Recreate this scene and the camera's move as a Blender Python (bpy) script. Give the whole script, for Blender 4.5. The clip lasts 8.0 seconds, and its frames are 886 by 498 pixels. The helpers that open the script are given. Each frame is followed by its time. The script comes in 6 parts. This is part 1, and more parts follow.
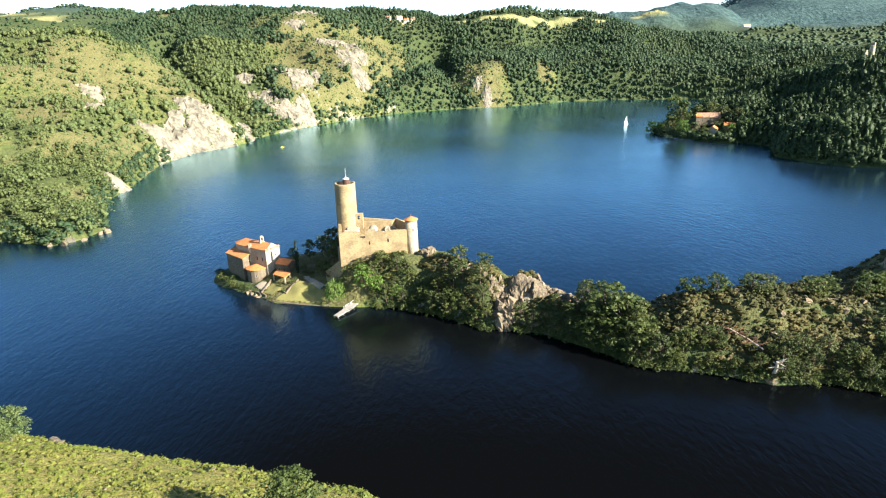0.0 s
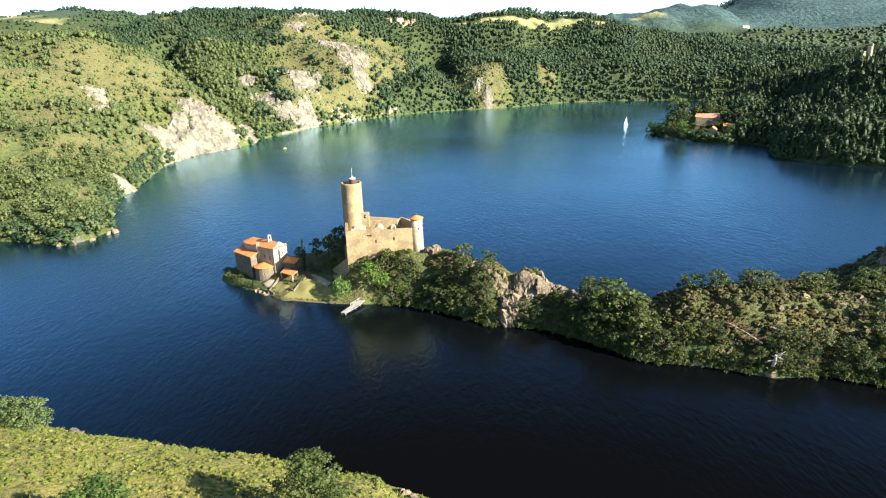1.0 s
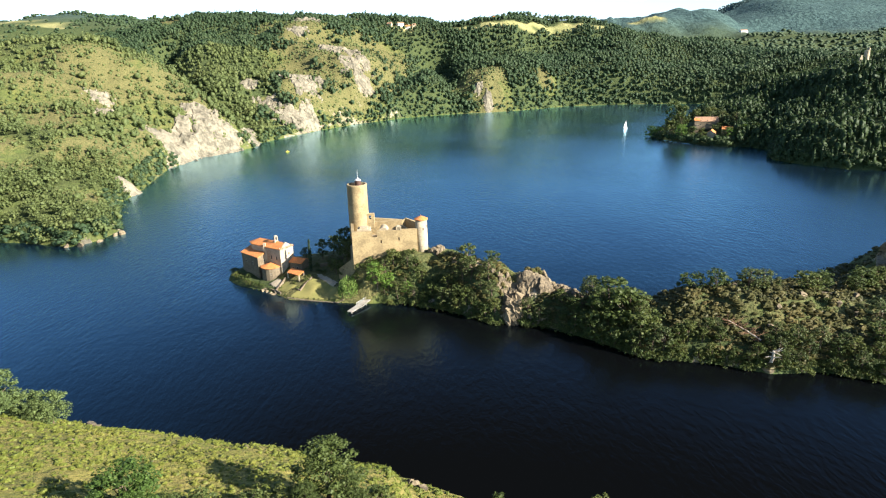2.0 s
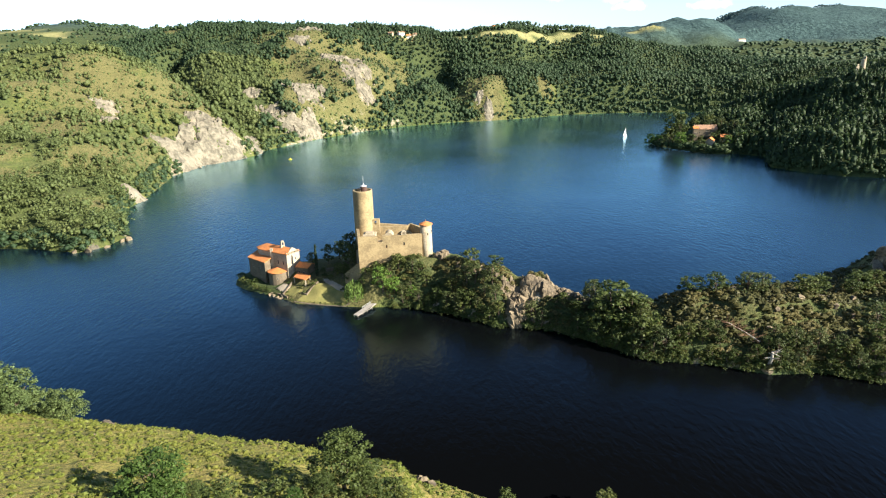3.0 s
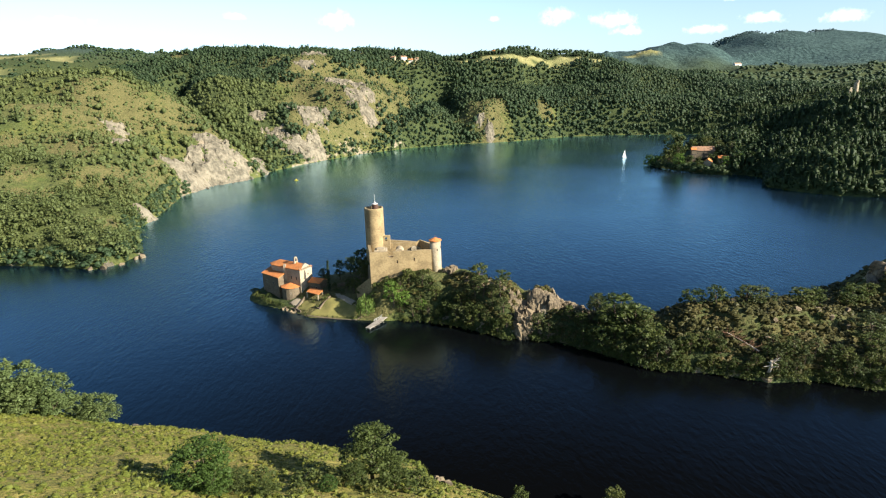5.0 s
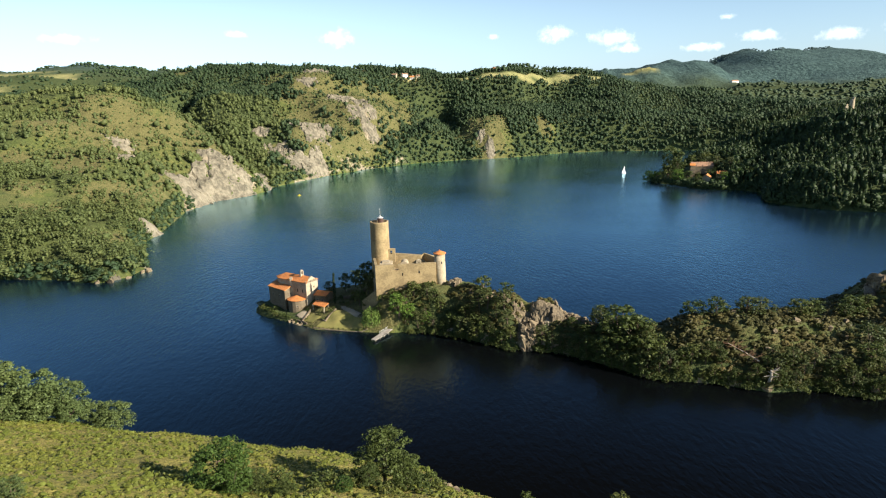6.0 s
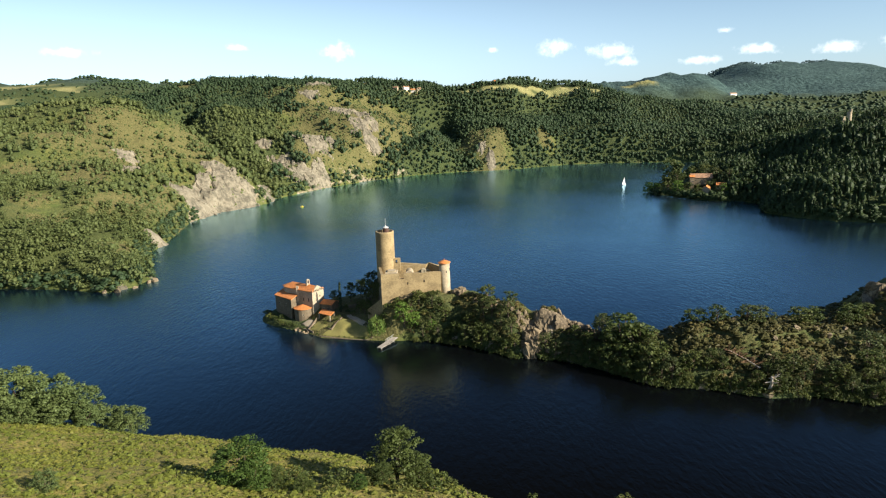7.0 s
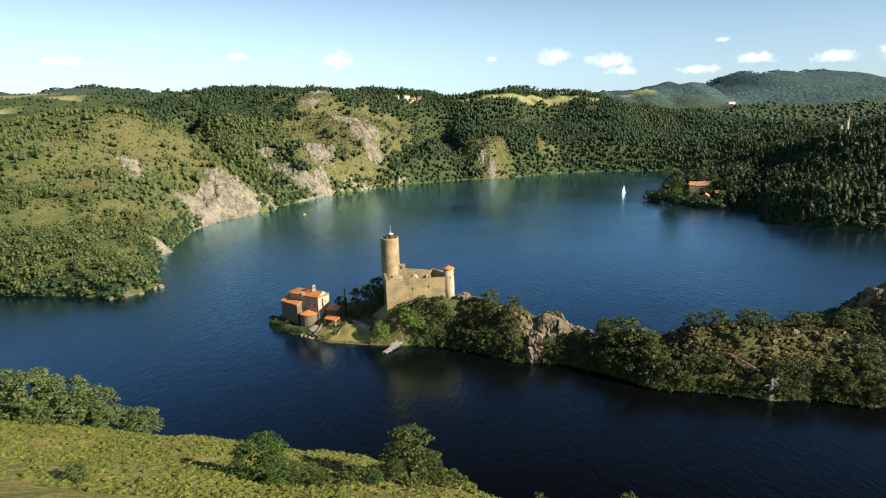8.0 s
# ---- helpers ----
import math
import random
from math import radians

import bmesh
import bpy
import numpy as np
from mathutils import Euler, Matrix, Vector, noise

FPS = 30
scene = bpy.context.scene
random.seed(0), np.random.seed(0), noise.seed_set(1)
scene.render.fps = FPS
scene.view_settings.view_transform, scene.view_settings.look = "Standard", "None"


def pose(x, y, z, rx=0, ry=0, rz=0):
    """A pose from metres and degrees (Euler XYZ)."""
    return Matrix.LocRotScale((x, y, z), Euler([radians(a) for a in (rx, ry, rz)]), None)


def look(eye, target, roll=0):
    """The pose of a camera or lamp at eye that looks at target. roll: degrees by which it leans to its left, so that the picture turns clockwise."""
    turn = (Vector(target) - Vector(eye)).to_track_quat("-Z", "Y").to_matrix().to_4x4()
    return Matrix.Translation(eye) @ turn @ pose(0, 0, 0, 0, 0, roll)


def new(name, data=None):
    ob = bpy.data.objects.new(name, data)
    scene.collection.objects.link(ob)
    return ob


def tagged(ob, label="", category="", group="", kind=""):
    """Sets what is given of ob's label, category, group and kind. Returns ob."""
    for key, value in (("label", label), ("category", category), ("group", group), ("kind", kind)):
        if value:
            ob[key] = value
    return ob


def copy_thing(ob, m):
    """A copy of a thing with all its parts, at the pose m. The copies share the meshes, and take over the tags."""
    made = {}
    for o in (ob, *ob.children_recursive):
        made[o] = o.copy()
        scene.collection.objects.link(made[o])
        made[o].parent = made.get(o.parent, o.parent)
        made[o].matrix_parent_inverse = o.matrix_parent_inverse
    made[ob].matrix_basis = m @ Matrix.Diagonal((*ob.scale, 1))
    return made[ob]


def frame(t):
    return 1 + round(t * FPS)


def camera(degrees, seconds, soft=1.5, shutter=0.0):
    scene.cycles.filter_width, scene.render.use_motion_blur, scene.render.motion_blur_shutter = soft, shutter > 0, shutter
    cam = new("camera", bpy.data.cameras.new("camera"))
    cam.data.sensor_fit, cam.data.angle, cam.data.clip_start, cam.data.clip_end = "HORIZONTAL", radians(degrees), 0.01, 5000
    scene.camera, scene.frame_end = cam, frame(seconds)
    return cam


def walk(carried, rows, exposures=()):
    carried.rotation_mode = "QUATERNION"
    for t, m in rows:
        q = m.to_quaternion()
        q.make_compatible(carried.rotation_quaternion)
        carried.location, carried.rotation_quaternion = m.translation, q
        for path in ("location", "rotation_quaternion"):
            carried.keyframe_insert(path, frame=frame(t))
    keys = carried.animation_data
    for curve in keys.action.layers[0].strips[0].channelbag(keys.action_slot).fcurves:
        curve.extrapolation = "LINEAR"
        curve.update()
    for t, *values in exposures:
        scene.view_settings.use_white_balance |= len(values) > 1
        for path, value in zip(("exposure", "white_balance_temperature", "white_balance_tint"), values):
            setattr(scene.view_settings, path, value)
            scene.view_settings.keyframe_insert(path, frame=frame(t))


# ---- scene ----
cam = camera(70.4, 8.0, 1.15)
PATH = [
    (0, (-1.923, 6.643, 98.509), (-1.948, 8.539, 97.871), -1.7),
    (0.5, (-2.96, 4.155, 98.626), (-2.984, 6.051, 97.99), -1.8),
    (1, (-3.966, 1.723, 98.728), (-3.99, 3.62, 98.095), -1.8),
    (1.5, (-4.955, -0.678, 98.78), (-4.978, 1.22, 98.151), -1.8),
    (3, (-7.932, -7.887, 98.941), (-7.951, -5.978, 98.344), -1.8),
    (3.5, (-8.93, -10.267, 98.971), (-8.949, -8.353, 98.389), -1.8),
    (4, (-9.952, -12.66, 99.008), (-9.971, -10.742, 98.44), -1.8),
    (4.5, (-10.97, -15.052, 99.039), (-10.987, -13.129, 98.487), -1.8),
    (6, (-14.082, -22.178, 99.054), (-14.094, -20.237, 98.573), -1.8),
    (6.5, (-15.147, -24.446, 99.024), (-15.158, -22.5, 98.563), -1.8),
    (7, (-16.24, -26.66, 99.0), (-16.25, -24.71, 98.556), -1.8),
    (7.5, (-17.355, -28.875, 99.004), (-17.363, -26.921, 98.577), -1.8),
    (8, (-18.468, -31.045, 99.025), (-18.475, -29.09, 98.607), -1.8),
]
walk(cam, [(t, look(eye, target, roll)) for t, eye, target, roll in PATH], exposures=[(0.0, 2.06, 5900, 10), (1.0, 1.97, 5900, 10), (1.7, 1.87, 5950, 10), (3.0, 1.64, 6050, 10), (4.5, 1.43, 6100, 10), (6.0, 1.18, 6250, 10), (8.0, 1.07, 6300, 10)])

# ---- sky, sun ----
SUN_AZ, SUN_EL = 116.0, 25.5      # degrees clockwise from +Y, and above the horizon
SUN_DIR = Vector((math.sin(radians(SUN_AZ)) * math.cos(radians(SUN_EL)), math.cos(radians(SUN_AZ)) * math.cos(radians(SUN_EL)), math.sin(radians(SUN_EL))))


def link(tree, a, b):
    tree.links.new(a, b)


def node(tree, kind, **values):
    n = tree.nodes.new(kind)
    for key, value in values.items():
        n.inputs[key.replace("_", " ")].default_value = value
    return n


def math_node(tree, op, a, b=None, clamp=False):
    n = tree.nodes.new("ShaderNodeMath")
    n.operation, n.use_clamp = op, clamp
    for i, v in enumerate((a, b)):
        if v is None:
            continue
        if isinstance(v, (int, float)):
            n.inputs[i].default_value = v
        else:
            link(tree, v, n.inputs[i])
    return n.outputs[0]


def map_range(tree, v, a, b, c=0.0, d=1.0):
    n = tree.nodes.new("ShaderNodeMapRange")
    n.interpolation_type = "SMOOTHSTEP"
    link(tree, v, n.inputs[0])
    for i, x in zip((1, 2, 3, 4), (a, b, c, d)):
        n.inputs[i].default_value = x
    return n.outputs[0]


def mix_colour(tree, fac, a, b, blend="MIX"):
    n = tree.nodes.new("ShaderNodeMix")
    n.data_type, n.blend_type = "RGBA", blend
    for i, v in ((0, fac), (6, a), (7, b)):
        if isinstance(v, (int, float)):
            n.inputs[i].default_value = v
        elif isinstance(v, tuple):
            n.inputs[i].default_value = (*v, 1) if len(v) == 3 else v
        else:
            link(tree, v, n.inputs[i])
    return n.outputs[2]


world = bpy.data.worlds.new("sky")
scene.world = world
world.use_nodes = True
wt = world.node_tree
wt.nodes.clear()
sky = wt.nodes.new("ShaderNodeTexSky")
sky.sky_type, sky.sun_disc = "NISHITA", False
sky.sun_elevation, sky.sun_rotation = radians(SUN_EL), radians(SUN_AZ)
sky.altitude, sky.air_density, sky.dust_density, sky.ozone_density = 500, 1.0, 1.0, 4.0
# fair-weather clouds low over the hills: (azimuth, elevation, half width, half height) in degrees
CLOUDS = [(-9.0, 4.9, 2.0, 1.0), (4.6, 4.6, 0.9, 0.4), (10.0, 4.6, 2.4, 1.0), (14.6, 4.2, 3.0, 1.0), (15.6, 3.2, 1.6, 0.6), (21.5, 3.0, 3.0, 0.5), (26.0, 3.6, 2.5, 0.7),
          (31.0, 3.4, 2.5, 0.7), (36.0, 3.6, 3.0, 1.2), (-29.5, 4.8, 2.6, 0.6), (-17.0, 5.2, 1.6, 0.5), (23.5, 5.2, 0.8, 0.35), (48.0, 6.0, 5.0, 1.5), (-48.0, 7.0, 5.0, 1.2)]
coords = wt.nodes.new("ShaderNodeTexCoord").outputs["Generated"]
fluff = node(wt, "ShaderNodeTexNoise", Scale=55.0, Detail=6.0, Roughness=0.62)
link(wt, coords, fluff.inputs["Vector"])
cover = None
for az, el, half_w, half_h in CLOUDS:
    d = Vector((math.sin(radians(az)) * math.cos(radians(el)), math.cos(radians(az)) * math.cos(radians(el)), math.sin(radians(el))))
    off = wt.nodes.new("ShaderNodeVectorMath")
    off.operation = "SUBTRACT"
    link(wt, coords, off.inputs[0])
    off.inputs[1].default_value = d
    flat = wt.nodes.new("ShaderNodeVectorMath")
    flat.operation = "MULTIPLY"
    link(wt, off.outputs[0], flat.inputs[0])
    flat.inputs[1].default_value = (1.25 / radians(half_w), 1.25 / radians(half_w), 1.25 / radians(half_h))
    far = wt.nodes.new("ShaderNodeVectorMath")
    far.operation = "LENGTH"
    link(wt, flat.outputs[0], far.inputs[0])
    one = math_node(wt, "SUBTRACT", 1.0, far.outputs["Value"])
    cover = one if cover is None else math_node(wt, "MAXIMUM", cover, one)
ragged = math_node(wt, "ADD", cover, math_node(wt, "MULTIPLY", math_node(wt, "SUBTRACT", fluff.outputs["Fac"], 0.5), 2.2))
cloud = math_node(wt, "MULTIPLY", map_range(wt, ragged, 0.05, 1.4), 0.85)
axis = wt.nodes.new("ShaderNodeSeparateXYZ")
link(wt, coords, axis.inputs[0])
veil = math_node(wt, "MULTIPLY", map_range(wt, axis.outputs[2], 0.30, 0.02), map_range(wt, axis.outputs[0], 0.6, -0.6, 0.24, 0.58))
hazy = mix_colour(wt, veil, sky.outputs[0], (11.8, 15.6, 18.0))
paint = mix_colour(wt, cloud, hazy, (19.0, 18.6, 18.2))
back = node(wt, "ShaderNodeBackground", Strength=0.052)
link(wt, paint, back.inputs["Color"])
link(wt, back.outputs[0], wt.nodes.new("ShaderNodeOutputWorld").inputs[0])

lamp = bpy.data.lights.new("sun", "SUN")
lamp.energy, lamp.angle, lamp.color = 5.0, radians(0.53), (1.0, 0.90, 0.75)
new("sun", lamp).matrix_world = look((400, -300, 400), Vector((400, -300, 400)) - SUN_DIR)

# ---- materials ----
def material(name):
    m = bpy.data.materials.new(name)
    m.use_nodes = True
    t = m.node_tree
    b = t.nodes["Principled BSDF"]
    return m, t, b


def position(t):
    return t.nodes.new("ShaderNodeNewGeometry").outputs["Position"]


def grain(t, scale, detail=4.0, rough=0.6, where=None):
    n = node(t, "ShaderNodeTexNoise", Scale=scale, Detail=detail, Roughness=rough)
    link(t, where or position(t), n.inputs["Vector"])
    return n.outputs["Fac"]


def bumped(t, b, height, strength, distance):
    n = node(t, "ShaderNodeBump", Strength=strength, Distance=distance)
    link(t, height, n.inputs["Height"])
    link(t, n.outputs[0], b.inputs["Normal"])


def stained(name, base, dark, rough, fine, broad, bump=0.3, depth=0.05, metal=0.0, spread=0.5):
    """A surface that varies at two scales, in metres."""
    m, t, b = material(name)
    f = grain(t, 1 / fine)
    g = grain(t, 1 / broad, 3.0)
    fac = map_range(t, math_node(t, "ADD", math_node(t, "MULTIPLY", f, 0.5), math_node(t, "MULTIPLY", g, 0.5)), 0.5 - spread * 0.4, 0.5 + spread * 0.4)
    link(t, mix_colour(t, fac, dark, base), b.inputs["Base Color"])
    b.inputs["Roughness"].default_value, b.inputs["Metallic"].default_value = rough, metal
    bumped(t, b, f, bump, depth)
    return m


def masonry(name, base, dark, block=0.55):
    """Coursed rubble: uneven blocks with recessed joints, weather stains running over them."""
    m, t, b = material(name)
    pos = position(t)
    v = node(t, "ShaderNodeTexVoronoi", Scale=1 / block)
    stretch = t.nodes.new("ShaderNodeVectorMath")
    stretch.operation = "MULTIPLY"
    stretch.inputs[1].default_value = (1, 1, 1.7)
    link(t, pos, stretch.inputs[0])
    link(t, stretch.outputs[0], v.inputs["Vector"])
    tone = t.nodes.new("ShaderNodeSeparateColor")
    link(t, v.outputs["Color"], tone.inputs[0])
    broad = grain(t, 0.25, 5.0, 0.65)
    fac = math_node(t, "ADD", math_node(t, "MULTIPLY", tone.outputs[0], 0.3), math_node(t, "MULTIPLY", map_range(t, math_node(t, "ADD", math_node(t, "MULTIPLY", broad, 0.6), math_node(t, "MULTIPLY", grain(t, 1.3, 4.0, 0.7), 0.4)), 0.40, 0.60), 0.7))
    link(t, mix_colour(t, fac, dark, base), b.inputs["Base Color"])
    b.inputs["Roughness"].default_value = 0.92
    bumped(t, b, math_node(t, "ADD", v.outputs["Distance"], math_node(t, "MULTIPLY", grain(t, 3.0), 0.6)), 0.3, 0.08)
    return m


def tiles(name, base, dark, along=(1, 0)):
    """Canal tiles: rows of round-backed tiles with mossy and sun-bleached patches."""
    m, t, b = material(name)
    pos = position(t)
    dot = t.nodes.new("ShaderNodeVectorMath")
    dot.operation = "DOT_PRODUCT"
    dot.inputs[1].default_value = (along[0], along[1], 0)
    link(t, pos, dot.inputs[0])
    wave = math_node(t, "SINE", math_node(t, "MULTIPLY", dot.outputs["Value"], 2 * math.pi / 0.42))
    f = grain(t, 2.6, 3.0, 0.7)
    g = grain(t, 0.45, 4.0)
    fac = map_range(t, math_node(t, "ADD", math_node(t, "MULTIPLY", f, 0.55), math_node(t, "MULTIPLY", g, 0.45)), 0.33, 0.62)
    link(t, mix_colour(t, fac, dark, base), b.inputs["Base Color"])
    b.inputs["Roughness"].default_value = 0.85
    bumped(t, b, math_node(t, "ADD", wave, math_node(t, "MULTIPLY", f, 1.2)), 0.6, 0.07)
    return m


def foliage(name, deep, mid, light, per_object):
    """Leaves: each tree keeps its own tint, each clump of leaves strays a little from it."""
    m, t, b = material(name)
    if per_object:
        tint = t.nodes.new("ShaderNodeObjectInfo").outputs["Random"]
    else:
        a = t.nodes.new("ShaderNodeAttribute")
        a.attribute_name = "tint"
        tint = a.outputs["Fac"]
    leaf = t.nodes.new("ShaderNodeNewGeometry").outputs["Random Per Island"]
    fac = math_node(t, "ADD", math_node(t, "MULTIPLY", tint, 0.7), math_node(t, "MULTIPLY", leaf, 0.3))
    ramp = t.nodes.new("ShaderNodeValToRGB")
    ramp.color_ramp.elements[0].color = (*deep, 1)
    ramp.color_ramp.elements[1].color = (*light, 1)
    ramp.color_ramp.elements.new(0.5).color = (*mid, 1)
    link(t, fac, ramp.inputs[0])
    mottle = mix_colour(t, map_range(t, grain(t, 1.6, 3.0, 0.7), 0.36, 0.6), tuple(v * 0.55 for v in mid), ramp.outputs[0])
    link(t, mottle, b.inputs["Base Color"])
    b.inputs["Roughness"].default_value = 0.6
    b.inputs["Specular IOR Level"].default_value = 0.25
    glow = t.nodes.new("ShaderNodeBsdfTranslucent")
    link(t, mottle, glow.inputs["Color"])
    both = t.nodes.new("ShaderNodeMixShader")
    both.inputs[0].default_value = 0.28
    link(t, b.outputs[0], both.inputs[1])
    link(t, glow.outputs[0], both.inputs[2])
    link(t, both.outputs[0], t.nodes["Material Output"].inputs["Surface"])
    return m


def ground_material():
    """Heath and dry grass with bare granite where the slopes break; the mix is carried by the mesh's 'rock' and 'dry' values."""
    m, t, b = material("hill_ground")
    pos = position(t)

    def value(name):
        a = t.nodes.new("ShaderNodeAttribute")
        a.attribute_name = name
        return a.outputs["Fac"]

    fine, mid, broad = grain(t, 1.1, 5.0, 0.65), grain(t, 0.16, 5.0, 0.62), grain(t, 0.03, 4.0)
    green = mix_colour(t, map_range(t, mid, 0.35, 0.65), (0.070, 0.090, 0.023), (0.132, 0.138, 0.036))
    straw = mix_colour(t, map_range(t, fine, 0.35, 0.65), (0.094, 0.092, 0.031), (0.154, 0.135, 0.051))
    dry = map_range(t, math_node(t, "ADD", value("dry"), math_node(t, "MULTIPLY", math_node(t, "SUBTRACT", math_node(t, "ADD", mid, fine), 1.0), 0.9)), 0.3, 0.7)
    turf = mix_colour(t, dry, green, straw)
    shrubs = map_range(t, grain(t, 0.42, 3.0, 0.6), 0.54, 0.62)
    turf = mix_colour(t, math_node(t, "MULTIPLY", shrubs, math_node(t, "SUBTRACT", 0.8, math_node(t, "MULTIPLY", value("dry"), 0.5))), turf, (0.050, 0.064, 0.020))
    floor = mix_colour(t, map_range(t, fine, 0.35, 0.65), (0.040, 0.056, 0.020), (0.072, 0.090, 0.029))
    # far forest floor: distance haze is put into its blue-green colours
    floor = mix_colour(t, value("hazy_forest"), floor, mix_colour(t, map_range(t, grain(t, 0.06, 4.0, 0.7), 0.36, 0.64), (0.026, 0.052, 0.048), (0.066, 0.112, 0.100)))
    turf = mix_colour(t, map_range(t, math_node(t, "ADD", value("wood"), math_node(t, "MULTIPLY", math_node(t, "SUBTRACT", mid, 0.5), 0.6)), 0.3, 0.6), turf, floor)
    turf = mix_colour(t, value("heath"), turf, mix_colour(t, map_range(t, math_node(t, "ADD", mid, fine), 0.75, 1.25), (0.150, 0.152, 0.030), (0.250, 0.205, 0.055)))
    turf = mix_colour(t, value("field"), turf, mix_colour(t, map_range(t, broad, 0.4, 0.6), (0.24, 0.235, 0.09), (0.32, 0.29, 0.12)))
    crack = node(t, "ShaderNodeTexVoronoi", Scale=0.11)
    crack.feature = "DISTANCE_TO_EDGE"
    warp = t.nodes.new("ShaderNodeVectorMath")
    warp.operation = "ADD"
    n3 = node(t, "ShaderNodeTexNoise", Scale=0.2, Detail=4.0)
    link(t, pos, n3.inputs["Vector"])
    far = t.nodes.new("ShaderNodeVectorMath")
    far.operation = "SCALE"
    far.inputs["Scale"].default_value = 7.0
    link(t, n3.outputs["Color"], far.inputs[0])
    link(t, pos, warp.inputs[0])
    link(t, far.outputs[0], warp.inputs[1])
    link(t, warp.outputs[0], crack.inputs["Vector"])
    stone = mix_colour(t, map_range(t, math_node(t, "ADD", fine, mid), 0.75, 1.25), (0.15, 0.122, 0.082), (0.33, 0.27, 0.18))
    stone = mix_colour(t, map_range(t, crack.outputs["Distance"], -0.03, 0.06), (0.17, 0.14, 0.10), stone)
    bare = map_range(t, math_node(t, "ADD", value("rock"), math_node(t, "MULTIPLY", math_node(t, "SUBTRACT", math_node(t, "ADD", mid, fine), 1.0), 1.1)), 0.42, 0.6)
    link(t, mix_colour(t, bare, turf, stone), b.inputs["Base Color"])
    b.inputs["Roughness"].default_value = 0.95
    b.inputs["Specular IOR Level"].default_value = 0.2
    crowns = math_node(t, "MULTIPLY", value("hazy_forest"), math_node(t, "MULTIPLY", grain(t, 0.07, 3.0, 0.65), 14.0))
    bumped(t, b, math_node(t, "ADD", math_node(t, "ADD", math_node(t, "MULTIPLY", mid, 2.0), crowns), math_node(t, "ADD", fine, math_node(t, "MULTIPLY", map_range(t, crack.outputs["Distance"], 0.0, 0.15), 0.4))), 0.7, 1.0)
    return m


def water_material():
    m, t, b = material("lake_water")
    pos = position(t)
    ripple = node(t, "ShaderNodeTexNoise", Scale=0.55, Detail=5.0, Roughness=0.6)
    squeeze = t.nodes.new("ShaderNodeMapping")
    squeeze.inputs["Rotation"].default_value = (0, 0, radians(25))
    squeeze.inputs["Scale"].default_value = (1.0, 0.42, 1.0)
    link(t, pos, squeeze.inputs[0])
    link(t, squeeze.outputs[0], ripple.inputs["Vector"])
    gust = grain(t, 0.009, 4.0, 0.55)
    # the bay south of the peninsula lies in its lee, calmer and painted darker
    axes = t.nodes.new("ShaderNodeSeparateXYZ")
    link(t, pos, axes.inputs[0])
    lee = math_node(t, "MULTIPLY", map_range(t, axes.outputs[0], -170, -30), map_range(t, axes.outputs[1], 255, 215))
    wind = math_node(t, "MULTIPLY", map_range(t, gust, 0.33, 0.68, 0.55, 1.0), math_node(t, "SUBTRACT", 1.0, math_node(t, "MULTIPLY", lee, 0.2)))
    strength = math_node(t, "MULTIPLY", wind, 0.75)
    open_sheen = math_node(t, "MULTIPLY", map_range(t, gust, 0.33, 0.68, 0.6, 1.0), math_node(t, "SUBTRACT", 1.0, lee))
    n = node(t, "ShaderNodeBump", Distance=0.35)
    link(t, strength, n.inputs["Strength"])
    swell = node(t, "ShaderNodeTexNoise", Scale=0.11, Detail=3.0, Roughness=0.55)
    link(t, squeeze.outputs[0], swell.inputs["Vector"])
    link(t, math_node(t, "ADD", ripple.outputs["Fac"], math_node(t, "MULTIPLY", swell.outputs["Fac"], 0.6)), n.inputs["Height"])
    t.nodes.remove(b)
    body = node(t, "ShaderNodeBsdfDiffuse", Color=(0.0011, 0.0014, 0.0017, 1))
    gloss = node(t, "ShaderNodeBsdfGlossy", Color=(0.57, 0.85, 1.0, 1))
    link(t, map_range(t, wind, 0.1, 1.0, 0.10, 0.20), gloss.inputs["Roughness"])
    link(t, n.outputs[0], gloss.inputs["Normal"])
    mirror = node(t, "ShaderNodeFresnel", IOR=1.33)
    link(t, n.outputs[0], mirror.inputs["Normal"])
    share = t.nodes.new("ShaderNodeMapRange")
    link(t, mirror.outputs[0], share.inputs[0])
    for i, v in zip((1, 2, 3, 4), (0.043, 0.42, 0.0, 0.83)):
        share.inputs[i].default_value = v
    # outside the lee the sky's reflection is painted into a bluer body colour
    link(t, mix_colour(t, open_sheen, (0.0021, 0.0024, 0.0027), (0.0022, 0.0085, 0.0195)), body.inputs["Color"])
    facets = math_node(t, "ADD", share.outputs[0], math_node(t, "MULTIPLY", open_sheen, 0.025))
    both = t.nodes.new("ShaderNodeMixShader")
    link(t, facets, both.inputs[0])
    link(t, body.outputs[0], both.inputs[1])
    link(t, gloss.outputs[0], both.inputs[2])
    link(t, both.outputs[0], t.nodes["Material Output"].inputs["Surface"])
    return m


MAT_GROUND, MAT_WATER = ground_material(), water_material()
MAT_STONE = masonry("castle_stone", (0.385, 0.288, 0.140), (0.205, 0.150, 0.072))
MAT_STONE_PALE = masonry("pale_castle_stone", (0.47, 0.39, 0.255), (0.27, 0.215, 0.135))
MAT_HOUSE = masonry("house_stone", (0.20, 0.155, 0.095), (0.095, 0.073, 0.044), 0.45)
MAT_RENDER = stained("lime_render", (0.46, 0.38, 0.26), (0.26, 0.21, 0.14), 0.9, 0.6, 4.0, 0.25, 0.05)
MAT_WHITE = stained("whitewash", (0.80, 0.77, 0.70), (0.62, 0.58, 0.50), 0.9, 0.6, 4.0, 0.2, 0.05)
